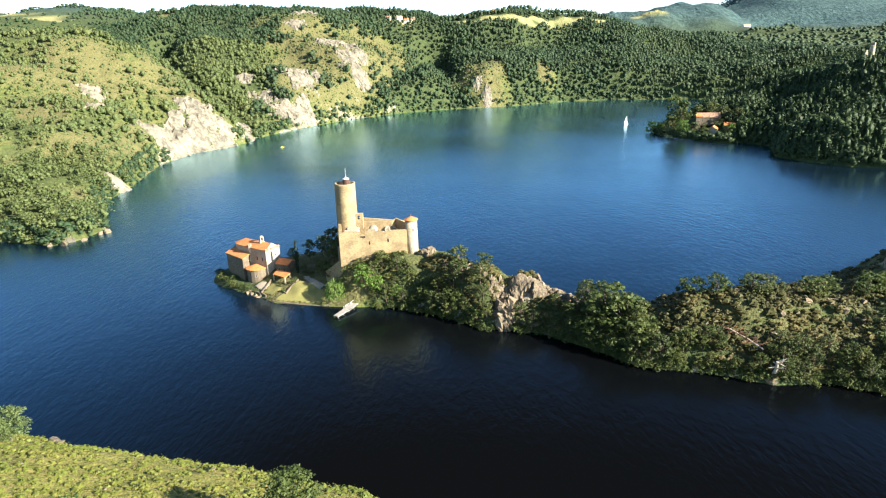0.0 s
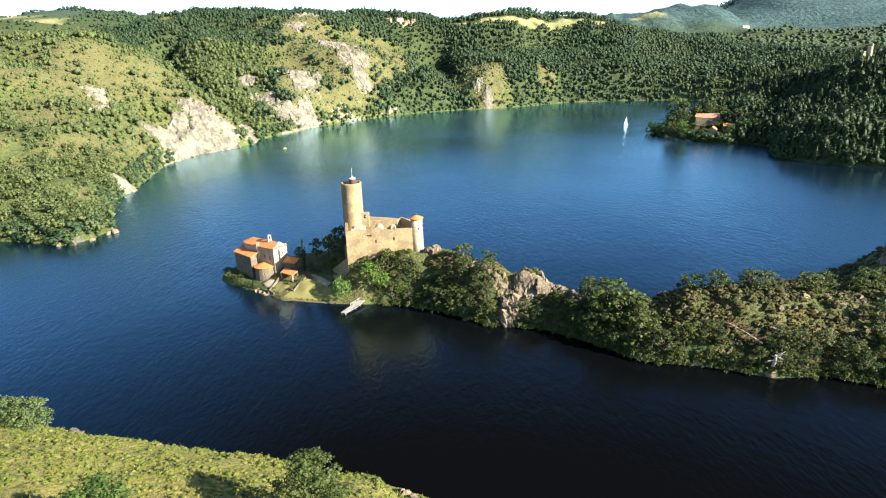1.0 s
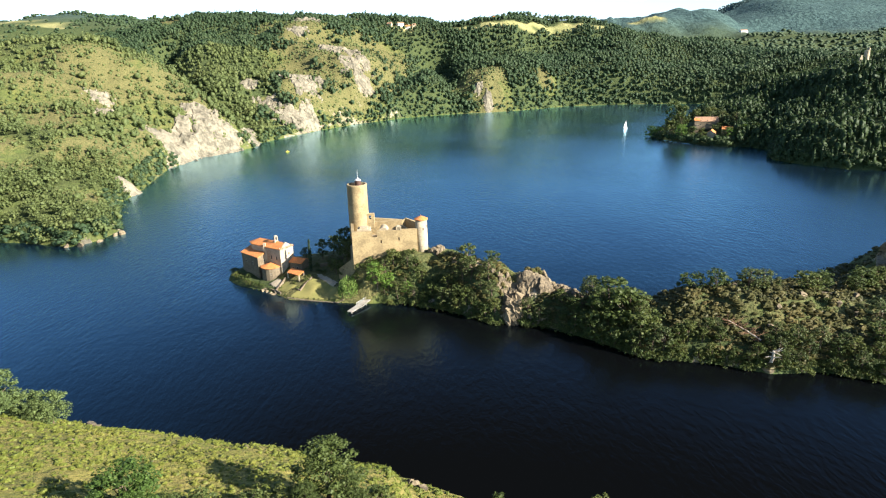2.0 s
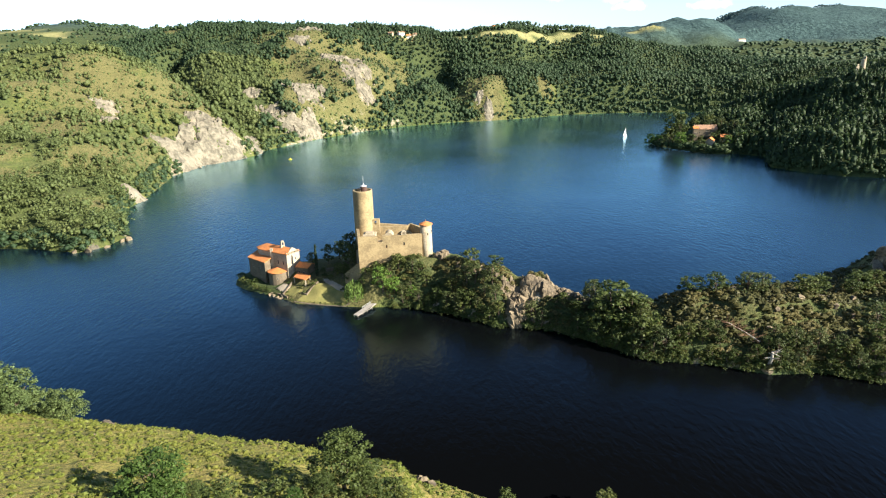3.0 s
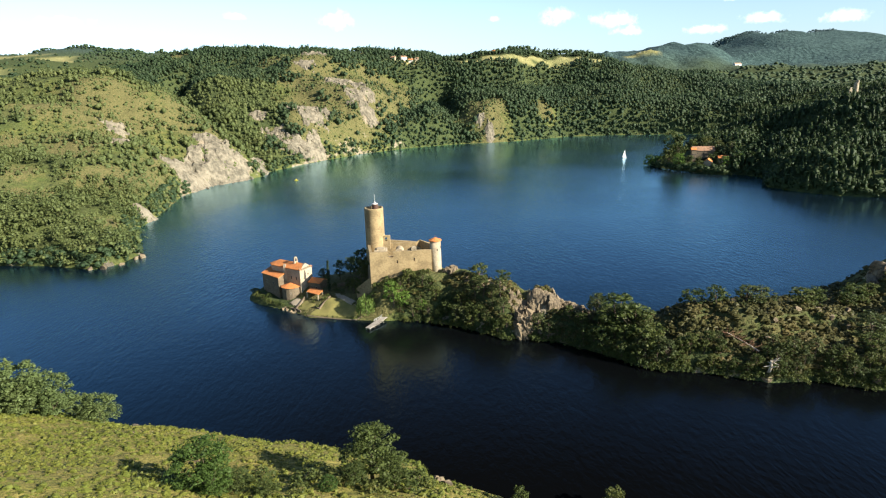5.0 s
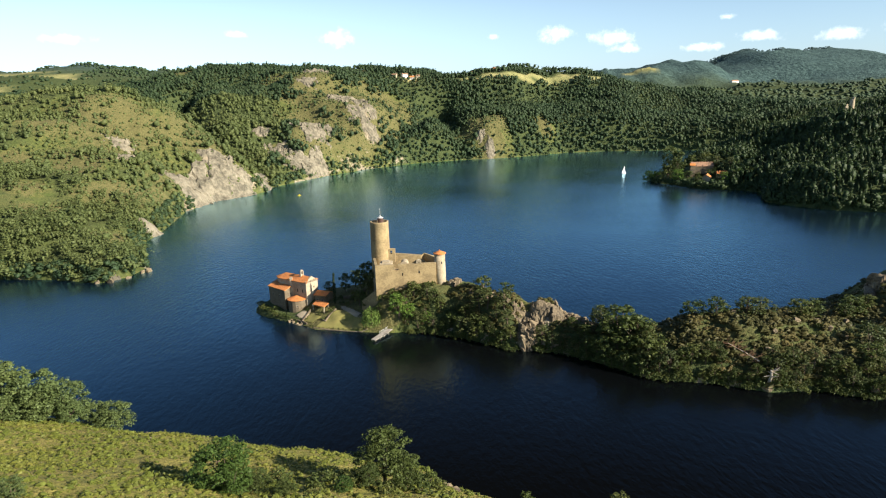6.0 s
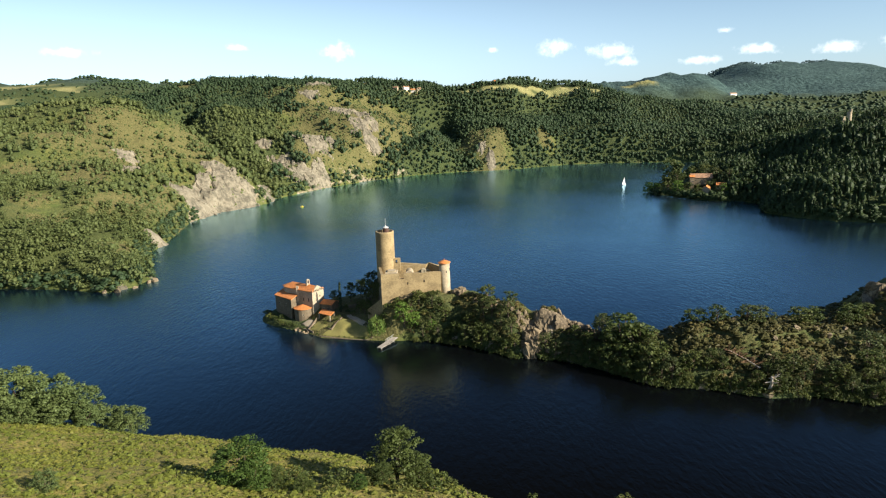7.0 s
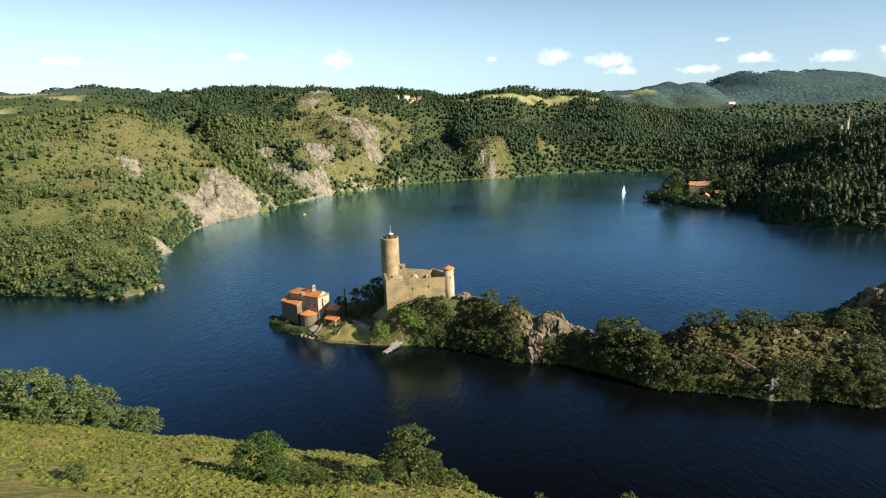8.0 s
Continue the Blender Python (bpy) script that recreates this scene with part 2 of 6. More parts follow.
MAT_TILE = tiles("canal_tiles", (0.68, 0.25, 0.062), (0.43, 0.145, 0.042), (0.6, 0.8))
MAT_TILE_OLD = tiles("old_canal_tiles", (0.40, 0.22, 0.12), (0.20, 0.12, 0.07), (0.8, -0.6))
MAT_DARK = stained("dark_opening", (0.03, 0.027, 0.022), (0.015, 0.013, 0.011), 0.8, 0.3, 1.0)
MAT_RUST = stained("rusted_iron", (0.10, 0.045, 0.025), (0.05, 0.025, 0.018), 0.7, 0.2, 0.8)
MAT_METAL = stained("pale_sheet_metal", (0.62, 0.60, 0.56), (0.40, 0.38, 0.35), 0.45, 0.3, 1.0, 0.1, 0.02)
MAT_WOOD = stained("grey_planks", (0.42, 0.38, 0.32), (0.24, 0.21, 0.17), 0.85, 0.15, 1.2, 0.4, 0.02)
MAT_BARK = stained("bark", (0.16, 0.115, 0.075), (0.07, 0.05, 0.033), 0.95, 0.12, 0.6, 0.6, 0.04)
MAT_DEAD = stained("dead_wood", (0.56, 0.49, 0.40), (0.34, 0.28, 0.21), 0.9, 0.15, 0.8, 0.5, 0.03)
MAT_CLIFF = stained("pale_granite", (0.25, 0.214, 0.146), (0.080, 0.070, 0.046), 0.95, 3.2, 16.0, 0.7, 0.8, 0.0, 0.42)
MAT_CRAG = stained("buff_granite", (0.235, 0.18, 0.105), (0.065, 0.05, 0.031), 0.95, 0.8, 4.0, 0.9, 0.25, 0.0, 0.4)
MAT_PATH = stained("pale_gravel", (0.38, 0.32, 0.22), (0.25, 0.205, 0.14), 0.95, 0.3, 2.0, 0.4, 0.04)
MAT_LAWN = stained("mown_lawn", (0.25, 0.215, 0.06), (0.145, 0.145, 0.035), 0.95, 0.35, 4.5, 0.5, 0.06)
MAT_SAIL = stained("sailcloth", (0.86, 0.85, 0.82), (0.76, 0.75, 0.72), 0.7, 0.4, 2.0, 0.1, 0.02)
MAT_HULL = stained("white_hull", (0.80, 0.80, 0.79), (0.66, 0.66, 0.65), 0.35, 0.4, 2.0, 0.05, 0.01)
MAT_BUOY = stained("yellow_plastic", (0.75, 0.60, 0.05), (0.55, 0.42, 0.04), 0.5, 0.2, 0.8, 0.1, 0.01)
LEAF_OAK = foliage("oak_leaves", (0.050, 0.076, 0.019), (0.092, 0.120, 0.028), (0.160, 0.165, 0.042), True)
LEAF_PINE = foliage("pine_needles", (0.050, 0.070, 0.023), (0.086, 0.110, 0.032), (0.140, 0.148, 0.046), True)
LEAF_PINE_FAIR = foliage("fair_pine_needles", (0.10, 0.145, 0.046), (0.135, 0.18, 0.056), (0.17, 0.21, 0.066), True)
LEAF_BRIGHT = foliage("bright_leaves", (0.11, 0.19, 0.028), (0.14, 0.23, 0.036), (0.18, 0.27, 0.045), True)
LEAF_GREEN = foliage("ash_leaves", (0.048, 0.094, 0.018), (0.068, 0.120, 0.022), (0.092, 0.145, 0.028), True)
LEAF_WILLOW = foliage("willow_leaves", (0.15, 0.23, 0.05), (0.18, 0.26, 0.055), (0.21, 0.29, 0.06), True)
LEAF_DARK = foliage("cypress_leaves", (0.018, 0.035, 0.012), (0.026, 0.046, 0.016), (0.036, 0.06, 0.02), True)
LEAF_SCRUB = foliage("scrub_leaves", (0.040, 0.048, 0.014), (0.105, 0.098, 0.029), (0.23, 0.175, 0.064), False)
LEAF_HEATH = foliage("heath_leaves", (0.115, 0.150, 0.024), (0.165, 0.186, 0.030), (0.220, 0.205, 0.042), False)
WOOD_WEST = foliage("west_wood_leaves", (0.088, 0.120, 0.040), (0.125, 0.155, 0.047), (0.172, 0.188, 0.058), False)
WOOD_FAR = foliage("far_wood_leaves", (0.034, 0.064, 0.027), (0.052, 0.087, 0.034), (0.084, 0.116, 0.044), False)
# east bank leaves: the slope's shade is put into these darker greens
WOOD_EAST_SHADED = foliage("shaded_east_wood_leaves", (0.0286, 0.0528, 0.0176), (0.044, 0.0726, 0.022), (0.0704, 0.0968, 0.0286), False)
# needles of the far mountain, tinted bluish to stand in for haze
WOOD_HAZY = foliage("hazy_forest_needles", (0.052, 0.098, 0.094), (0.066, 0.118, 0.110), (0.086, 0.142, 0.128), False)

# ---- mesh helpers ----
def lattice(ix, iy, seed):
    n = (ix.astype(np.int64) * 374761393 + iy.astype(np.int64) * 668265263 + seed * 974634) & 0xFFFFFFFF
    n = ((n ^ (n >> 13)) * 1274126177) & 0xFFFFFFFF
    return ((n ^ (n >> 16)) & 0xFFFF) / 65535.0


def soft_noise(x, y, seed):
    ix, iy = np.floor(x), np.floor(y)
    u, v = x - ix, y - iy
    u, v = u * u * u * (u * (u * 6 - 15) + 10), v * v * v * (v * (v * 6 - 15) + 10)
    a, b = lattice(ix, iy, seed), lattice(ix + 1, iy, seed)
    c, d = lattice(ix, iy + 1, seed), lattice(ix + 1, iy + 1, seed)
    return (a + (b - a) * u) * (1 - v) + (c + (d - c) * u) * v


def fractal(x, y, scale, seed, octaves=4, rough=0.5):
    """About -1 to 1, with features of that many metres."""
    total, amp, norm = 0, 1.0, 0
    for k in range(octaves):
        total = total + amp * (2 * soft_noise(x / scale * 2 ** k + 17 * k, y / scale * 2 ** k - 9 * k, seed + k) - 1)
        norm, amp = norm + amp, amp * rough
    return total / norm * 1.6


def ridged(x, y, scale, seed, octaves=4):
    total, amp, norm = 0, 1.0, 0
    for k in range(octaves):
        total = total + amp * (1 - np.abs(2 * soft_noise(x / scale * 2 ** k + 5 * k, y / scale * 2 ** k + 3 * k, seed + k) - 1) * 1.6)
        norm, amp = norm + amp, amp * 0.55
    return total / norm


def inside(x, y, outline):
    """Metres inside a closed outline (minus: outside it)."""
    best, odd = np.full(np.shape(x), 1e18), np.zeros(np.shape(x), bool)
    n = len(outline)
    for i in range(n):
        (ax, ay), (bx, by) = outline[i], outline[(i + 1) % n]
        dx, dy = bx - ax, by - ay
        k = np.clip(((x - ax) * dx + (y - ay) * dy) / (dx * dx + dy * dy), 0, 1)
        best = np.minimum(best, (x - ax - k * dx) ** 2 + (y - ay - k * dy) ** 2)
        if ay != by:
            odd ^= ((ay > y) != (by > y)) & (x < dx * (y - ay) / dy + ax)
    return np.where(odd, 1, -1) * np.sqrt(best)


def near_line(x, y, line):
    """Metres from an open line."""
    best = np.full(np.shape(x), 1e18)
    for (ax, ay), (bx, by) in zip(line, line[1:]):
        dx, dy = bx - ax, by - ay
        k = np.clip(((x - ax) * dx + (y - ay) * dy) / (dx * dx + dy * dy), 0, 1)
        best = np.minimum(best, (x - ax - k * dx) ** 2 + (y - ay - k * dy) ** 2)
    return np.sqrt(best)


def blended(x, y, spots, reach):
    """A smooth surface through heights at a few spots (x, y, height)."""
    top, bottom = 0, 1e-12
    for sx, sy, sz in spots:
        w = ((x - sx) ** 2 + (y - sy) ** 2 + reach ** 2) ** -2.0
        top, bottom = top + w * sz, bottom + w
    return top / bottom


def smooth(v, a, b):
    k = np.clip((v - a) / (b - a), 0, 1)
    return k * k * (3 - 2 * k)


def mesh_from(name, verts, faces, mat, values=None, shade=False):
    me = bpy.data.meshes.new(name)
    me.from_pydata(np.asarray(verts).tolist(), [], faces if isinstance(faces, list) else np.asarray(faces).tolist())
    for key, v in (values or {}).items():
        me.attributes.new(key, "FLOAT", "POINT").data.foreach_set("value", np.asarray(v, np.float32))
    me.materials.append(mat)
    if shade:
        me.polygons.foreach_set("use_smooth", np.ones(len(me.polygons), bool))
    me.update()
    return me


# ---- the plan of the land ----
# the lake's outer shore, from the west round the north to the east
SHORE = [(-1400, 300), (-700, 350), (-400, 345), (-288, 337), (-244, 331), (-212, 321), (-201, 333), (-200, 352), (-235, 421), (-237, 454), (-255, 549), (-250, 606), (-227, 631),
         (-211, 664), (-213, 695), (-190, 744), (-163, 794), (-125, 848), (-64, 904), (13, 939), (57, 941), (112, 962), (181, 998), (256, 1003), (330, 992)]
SHORE_EAST = [(420, 960), (560, 900), (640, 840), (560, 800), (430, 800), (330, 770), (262, 720), (226, 676), (211, 664), (210, 640), (224, 614), (246, 583), (270, 578), (282, 560), (262, 512), (274, 487),
              (297, 464), (330, 451), (450, 420), (1400, 380), (1400, -200), (-1400, -200)]
LAKE = SHORE + SHORE_EAST
PENINSULA = [(-108, 270), (-106, 262), (-99, 255), (-86, 248.5), (-73, 237), (-46, 231.5), (-24, 230.5), (-6, 221.5), (10, 209), (18, 208), (29, 205), (46, 190), (56, 179.5), (76, 175), (91, 167.5),
             (107, 168), (121, 161), (150, 155), (250, 140), (1600, 60), (1600, 330), (400, 300), (230, 262), (150, 244), (110, 226), (80, 222), (55, 224), (35, 240), (12, 258), (-10, 272), (-40, 284), (-75, 286), (-97, 282)]
NEAR_HILL = [(-1600, 500), (-500, 280), (-250, 196), (-150, 163), (-97, 141), (-50, 128), (-18, 123.5), (-8, 118), (5, 111), (25, 109), (48, 100), (110, 74), (300, 40), (1600, -60), (1600, -3000), (-1600, -3000)]
# heights: the west bank, the hills to the north, the east bank, the distance, the peninsula
WEST = [(-240, 360, 14), (-290, 400, 26), (-353, 480, 44), (-380, 420, 40), (-307, 568, 52), (-272, 652, 52), (-262, 600, 34), (-296, 700, 66), (-326, 700, 88), (-388, 700, 106), (-432, 705, 108), (-519, 700, 92),
        (-620, 620, 80), (-420, 600, 80), (-500, 850, 98), (-400, 850, 84), (-320, 800, 62), (-480, 480, 56), (-700, 480, 60)]
NORTH = [(-235, 750, 28), (-199, 858, 61), (-167, 960, 92), (-225, 1060, 128), (-240, 1110, 134), (-330, 980, 100), (-400, 1200, 147), (-475, 1200, 138), (-562, 1200, 108), (-642, 1200, 84), (-310, 1250, 143), (-195, 1250, 140),
         (-84, 1250, 134), (50, 1225, 122), (85, 1245, 129), (125, 1280, 131), (250, 1280, 124), (305, 1300, 106), (387, 1300, 92), (468, 1300, 74), (585, 1300, 58), (680, 1300, 45), (60, 1050, 62), (-60, 1020, 66), (200, 1100, 64)]
EAST = [(450, 650, 66), (500, 650, 74), (411, 650, 54), (470, 740, 60), (540, 760, 64), (380, 690, 46), (300, 640, 22), (235, 622, 4), (250, 630, 10), (330, 520, 26), (420, 500, 36), (560, 560, 70), (700, 640, 80), (480, 880, 26), (420, 1040, 44), (560, 1060, 56), (900, 900, 80)]
AWAY = [(-1500, 2300, 186), (-1180, 2300, 206), (-1010, 2300, 172), (-800, 1500, 102), (-1100, 1500, 96), (-300, 1700, 120), (200, 1800, 95), (700, 2500, 140), (860, 2500, 168), (1100, 2600, 116), (700, 1800, 60),
        (1000, 1500, 50), (1200, 2200, 70), (0, 3500, 120), (-2500, 3000, 200), (2500, 1500, 90), (-2500, 800, 120)]
POINT = [(-98, 264, 5.5), (-90, 257, 5), (-84, 254, 5), (-80, 262, 8.5), (-92, 268, 8), (-72, 258, 7), (-66, 253, 7), (-80, 244, 2.6), (-70, 240, 2.6), (-58, 238, 2.8), (-62, 247, 5.0), (-50, 240, 6), (-56, 250, 8), (-54, 268, 10),
         (-45, 243, 17), (-47, 234.5, 4), (-44, 255, 19), (-30, 250, 20.5), (-49.5, 238, 4.2), (-46.8, 233.2, 3.2), (-43.5, 237.8, 20), (-38, 237, 20.5), (-30, 237.4, 21.5), (-22, 238.6, 22.5), (-19, 243, 20), (-8, 238, 20), (-12, 228, 8), (2, 230, 17.5), (12, 226, 17), (24, 221, 15.5), (-4, 252, 9), (10, 243, 9), (24, 233, 8), (-25, 270, 11), (-8, 262, 5)]
NECK = [(18, 214, 11.5), (36, 214, 10.5), (45, 208, 6.5), (52, 200, 7), (66, 200, 11), (78, 200, 15), (92, 195, 16), (99, 196, 16.5), (118, 195, 15), (138, 205, 13.5), (147, 211, 15), (158, 212, 22), (180, 220, 25), (142, 226, 8), (130, 216, 10), (87, 178, 9), (110, 178, 9), (130, 176, 9), (60, 186, 6), (250, 220, 30), (500, 200, 50), (40, 224, 5), (62, 212, 6), (85, 211, 9), (110, 212, 10), (135, 226, 7)]
# bare granite: (x, y, reach)
CRAGS = [(-250, 612, 26), (-240, 640, 22), (-262, 590, 22), (-258, 655, 16), (-240, 450, 10), (-215, 680, 16), (-228, 700, 14), (-196, 770, 20), (-178, 790, 15), (-199, 858, 22), (-186, 872, 16), (-150, 965, 24), (-170, 955, 20), (-228, 1062, 26),
         (-235, 1090, 20), (-308, 568, 9), (-335, 610, 10), (58, 948, 8), (44, 962, 7), (-120, 900, 12), (-205, 326, 3.2), (-203, 352, 3.0), (-230, 790, 14), (-255, 820, 10), (-188, 832, 17), (-138, 915, 15), (-120, 930, 11), (-226, 1004, 13)]
CRAGS_POINT = [(17, 212, 4.5), (24, 218, 6), (31, 218, 5), (40, 213, 4.5), (-11, 241, 4), (6, 230, 4), (80, 202, 3), (122, 196, 3), (156, 217, 6)]
# open heath between the woods
HEATH = [(-190, 960, 80), (-150, 900, 60), (-250, 1080, 70), (-110, 965, 52), (-100, 1060, 45), (-210, 1160, 60), (-345, 650, 58), (30, 985, 26), (-215, 900, 40), (-330, 590, 55), (-350, 640, 60), (-300, 690, 40), (-390, 620, 45), (-280, 480, 26), (-200, 990, 75), (-160, 920, 60), (-140, 1000, 60), (-230, 1060, 70), (-120, 1060, 40), (-180, 830, 40), (60, 955, 34), (70, 990, 26), (-130, 880, 26),
         (-470, 1130, 30), (150, 1010, 18), (-300, 420, 16), (-330, 520, 24), (-262, 520, 16), (-240, 400, 15), (-330, 450, 15), (-290, 470, 16), (-380, 520, 18), (-275, 560, 15), (-360, 400, 14)]
GULLIES = [[(-212, 692), (-270, 740), (-330, 800), (-400, 900), (-430, 1010)], [(-110, 866), (-70, 960), (-40, 1080)], [(20, 938), (0, 1000), (-20, 1100)]]
FIELDS = [(40, 1163, 30, 7), (90, 1168, 34, 8), (135, 1180, 30, 9), (175, 1197, 30, 9), (215, 1211, 34, 9), (265, 1215, 34, 7), (-78, 1151, 26, 7), (-1340, 1985, 95, 45), (-1175, 1955, 64, 28), (667, 2235, 60, 32), (-1262, 1803, 32, 20)]


def patches(x, y, spots):
    total = 0
    for sx, sy, r in spots:
        total = np.maximum(total, np.exp(-((x - sx) ** 2 + (y - sy) ** 2) / (r * r)))
    return total


def field_mask(x, y):
    total = 0
    for sx, sy, rx, ry in FIELDS:
        total = np.maximum(total, 1 - smooth(((x - sx) / rx) ** 2 + ((y - sy) / ry) ** 2 + 0.2 * fractal(x, y, 40, 77), 0.8, 1.2))
    return total


def rockiness(x, y):
    n = fractal(x, y, 18, 31, 4) * 0.35
    return np.clip(np.maximum(patches(x, y, CRAGS), patches(x, y, CRAGS_POINT)) + n * 0.7 - 0.12, 0, 1)


def land(x, y):
    """Ground height; under the lake it is the lake's bed."""
    x, y = np.asarray(x, float), np.asarray(y, float)
    d = -inside(x, y, LAKE)
    wobble = fractal(x, y, 22, 3, 3) * 3.0 * smooth(np.abs(d), 0, 14)
    d = d + wobble
    plateau = blended(x, y, WEST + NORTH + EAST + AWAY, 25.0)
    mount = 112 * np.exp(-((x - 1630) / 370) ** 4 - ((y - 3080) / 600) ** 2) + 20 * np.exp(-((x - 1930) / 230) ** 2 - ((y - 2950) / 600) ** 2) + 22 * np.exp(-((x - 1280) / 160) ** 2 - ((y - 3000) / 500) ** 2)
    low = plateau * (1 - np.exp(-np.maximum(d, 0) / 26.0)) + np.maximum(d, 0) ** 0.5 * 0.5
    for line in GULLIES:
        low = low - 0.42 * low * np.exp(-(near_line(x, y, line) / 24) ** 2)
    rock = rockiness(x, y)
    far = smooth(y, 1100, 1700)
    low = low + smooth(d, 2, 40) * (fractal(x, y, 70, 11, 4) * (4.5 + 10 * far) + (ridged(x, y, 46, 21) - 0.5) * 5.0) + mount
    low = low + rock * smooth(d, 0, 12) * ((ridged(x, y, 24, 41, 3) - 0.45) * 8.0)
    bank = np.where(d > 0, low, np.maximum(d * 0.6, -9))
    p = inside(x, y, PENINSULA)
    p = p + fractal(x, y, 9, 5, 3) * 1.0 * smooth(np.abs(p), 0, 4) * smooth(np.hypot(x + 65, y - 240), 18, 30)
    crest = blended(x, y, POINT + NECK, 3.0)
    garden = 1 - smooth(np.hypot((x + 66) / 1.6, y - 244), 9, 16)
    keep = smooth(np.hypot(x + 32, (y - 249) * 1.2), 12, 19)
    hump = crest * (1 - np.exp(-np.maximum(p, 0) / 5.0)) + smooth(p, 1, 8) * (1 - garden) * (fractal(x, y, 9, 61, 3) * 1.3 + rock * (ridged(x, y, 8, 71, 4) - 0.4) * 2.0) * keep
    point = np.where(p > 0, hump, np.maximum(p * 0.9, -9))
    n = inside(x, y, NEAR_HILL)
    n = n + fractal(x, y, 14, 8, 3) * 1.4 * smooth(np.abs(n), 0, 6)
    slope = np.clip(36 - 0.5 * (y - 77) - 0.14 * (x + 70), 3, 62)
    slope = slope + 2.0 * np.exp(-((y - 114) / 20) ** 2) * smooth(-x, 16, 34)
    slope = np.maximum(slope - 1.5 * np.maximum(x + 13 + 0.185 * (y - 70), 0), np.minimum(slope, 3))
    slope = slope * (1 - np.exp(-np.maximum(n, 0) / 5.0)) + smooth(n, 2, 12) * fractal(x, y, 16, 15, 4) * 1.1
    near = np.where(n > 0, slope, np.maximum(n * 0.8, -9))
    return np.maximum(np.maximum(bank, point), near)


def steps(*stretches):
    """Grid lines: (from, to, spacing) one after another."""
    out = []
    for a, b, s in stretches:
        out.extend(np.linspace(a, b, max(1, round((b - a) / s)), endpoint=False))
    return out


def outward(start, end, first, grow=1.1):
    out, v, s = [], start, first
    while abs(v - start) < abs(end - start):
        out.append(v)
        s *= grow
        v += s if end > start else -s
    return out + [end]


def ground_sheet():
    xs = np.array(sorted(set(outward(-470, -4800, 3.5, 1.07))) + steps((-467, -165, 3.6), (-165, 165, 2.0), (165, 520, 6.0)) + outward(520, 4800, 5.5, 1.045))
    ys = np.array(sorted(set(outward(-60, -3000, 6.0, 1.25))) + steps((-55, 32, 5.0), (32, 285, 2.0), (285, 1010, 3.8), (1010, 1420, 8.0)) + outward(1420, 4900, 8.0, 1.05))
    gx, gy = np.meshgrid(xs, ys)
    gz = land(gx, gy)
    rows, cols = gx.shape
    i = np.arange(rows * cols).reshape(rows, cols)
    faces = np.stack([i[:-1, :-1], i[:-1, 1:], i[1:, 1:], i[1:, :-1]], -1).reshape(-1, 4)
    x, y = gx.ravel(), gy.ravel()
    faces = faces[~(gz.ravel()[faces] < -5).all(1)]
    rock = rockiness(x, y)
    fall = np.hypot(*[np.gradient(gz, ys, axis=0), np.gradient(gz, xs, axis=1)]).ravel()
    rock = np.clip(rock * 1.1 + 0.5 * smooth(fall, 1.1, 2.2) * (y > 290) * (y < 900) + 0.55 * (gz.ravel() < 2.5) * (gz.ravel() > -1) * (y > 290) * (y < 880) * (x < 0) * smooth(fractal(x, y, 30, 44, 3), -0.1, 0.5), 0, 1)
    dry = np.clip(0.25 + 0.65 * patches(x, y, HEATH) + 0.3 * fractal(x, y, 30, 91, 3), 0, 1)
    dry = np.maximum(dry, 0.9 * field_mask(x, y))
    dry = np.where(inside(x, y, PENINSULA) > 0, 0.72 + 0.4 * fractal(x, y, 10, 95, 3), dry)
    far = -inside(x, y, LAKE)
    wood = smooth(far, -1.5, 1.0) * (1 - smooth(patches(x, y, HEATH + CRAGS), 0.15, 0.5)) * (1 - field_mask(x, y))
    rock = np.maximum(rock, 0.7 * (np.abs(inside(x, y, PENINSULA)) < 2.2) * (x > -36) * smooth(fractal(x, y, 6, 96, 2), 0.2, 0.7))
    wood = np.maximum(wood, 0.8 * smooth(inside(x, y, PENINSULA), -2.5, -1.0) * smooth(x, -36, -30) * (1 - 0.45 * smooth(inside(x, y, PENINSULA), 3, 9)))
    # undergrowth floor left of the houses; its darkness also paints in the shade there
    wood = np.maximum(wood, 0.8 * smooth(inside(x, y, PENINSULA), -2.5, -1.0) * (1 - smooth(x, -84, -78)))
    near = inside(x, y, NEAR_HILL) > 0
    dry = np.where(near, 0.62 + 0.35 * fractal(x, y, 12, 93, 4), dry)
    me = mesh_from("ground", np.stack([x, y, gz.ravel()], -1), faces, MAT_GROUND, {"rock": rock, "dry": dry, "wood": np.where(near, 0, wood * np.where((x < -150) & (y < 780), 0.45, 1.0)), "hazy_forest": smooth(y, 1900, 2300), "field": field_mask(x, y), "heath": np.where(near, 0.9, 0.0)}, True)
    return tagged(new("ground", me), "granite hills with dry heath, grass and bare rock", "ground", kind="structure")


ground_sheet()
bm = bmesh.new()
for a, b, c, d in ((-4800, -200, 4800, 4900),):
    bm.faces.new([bm.verts.new(v) for v in ((a, b, 0), (c, b, 0), (c, d, 0), (a, d, 0))])
me = bpy.data.meshes.new("water")
bm.to_mesh(me)
bm.free()
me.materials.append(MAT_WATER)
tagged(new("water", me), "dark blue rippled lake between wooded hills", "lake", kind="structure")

# ---- trees ----
RNG = np.random.default_rng(7)


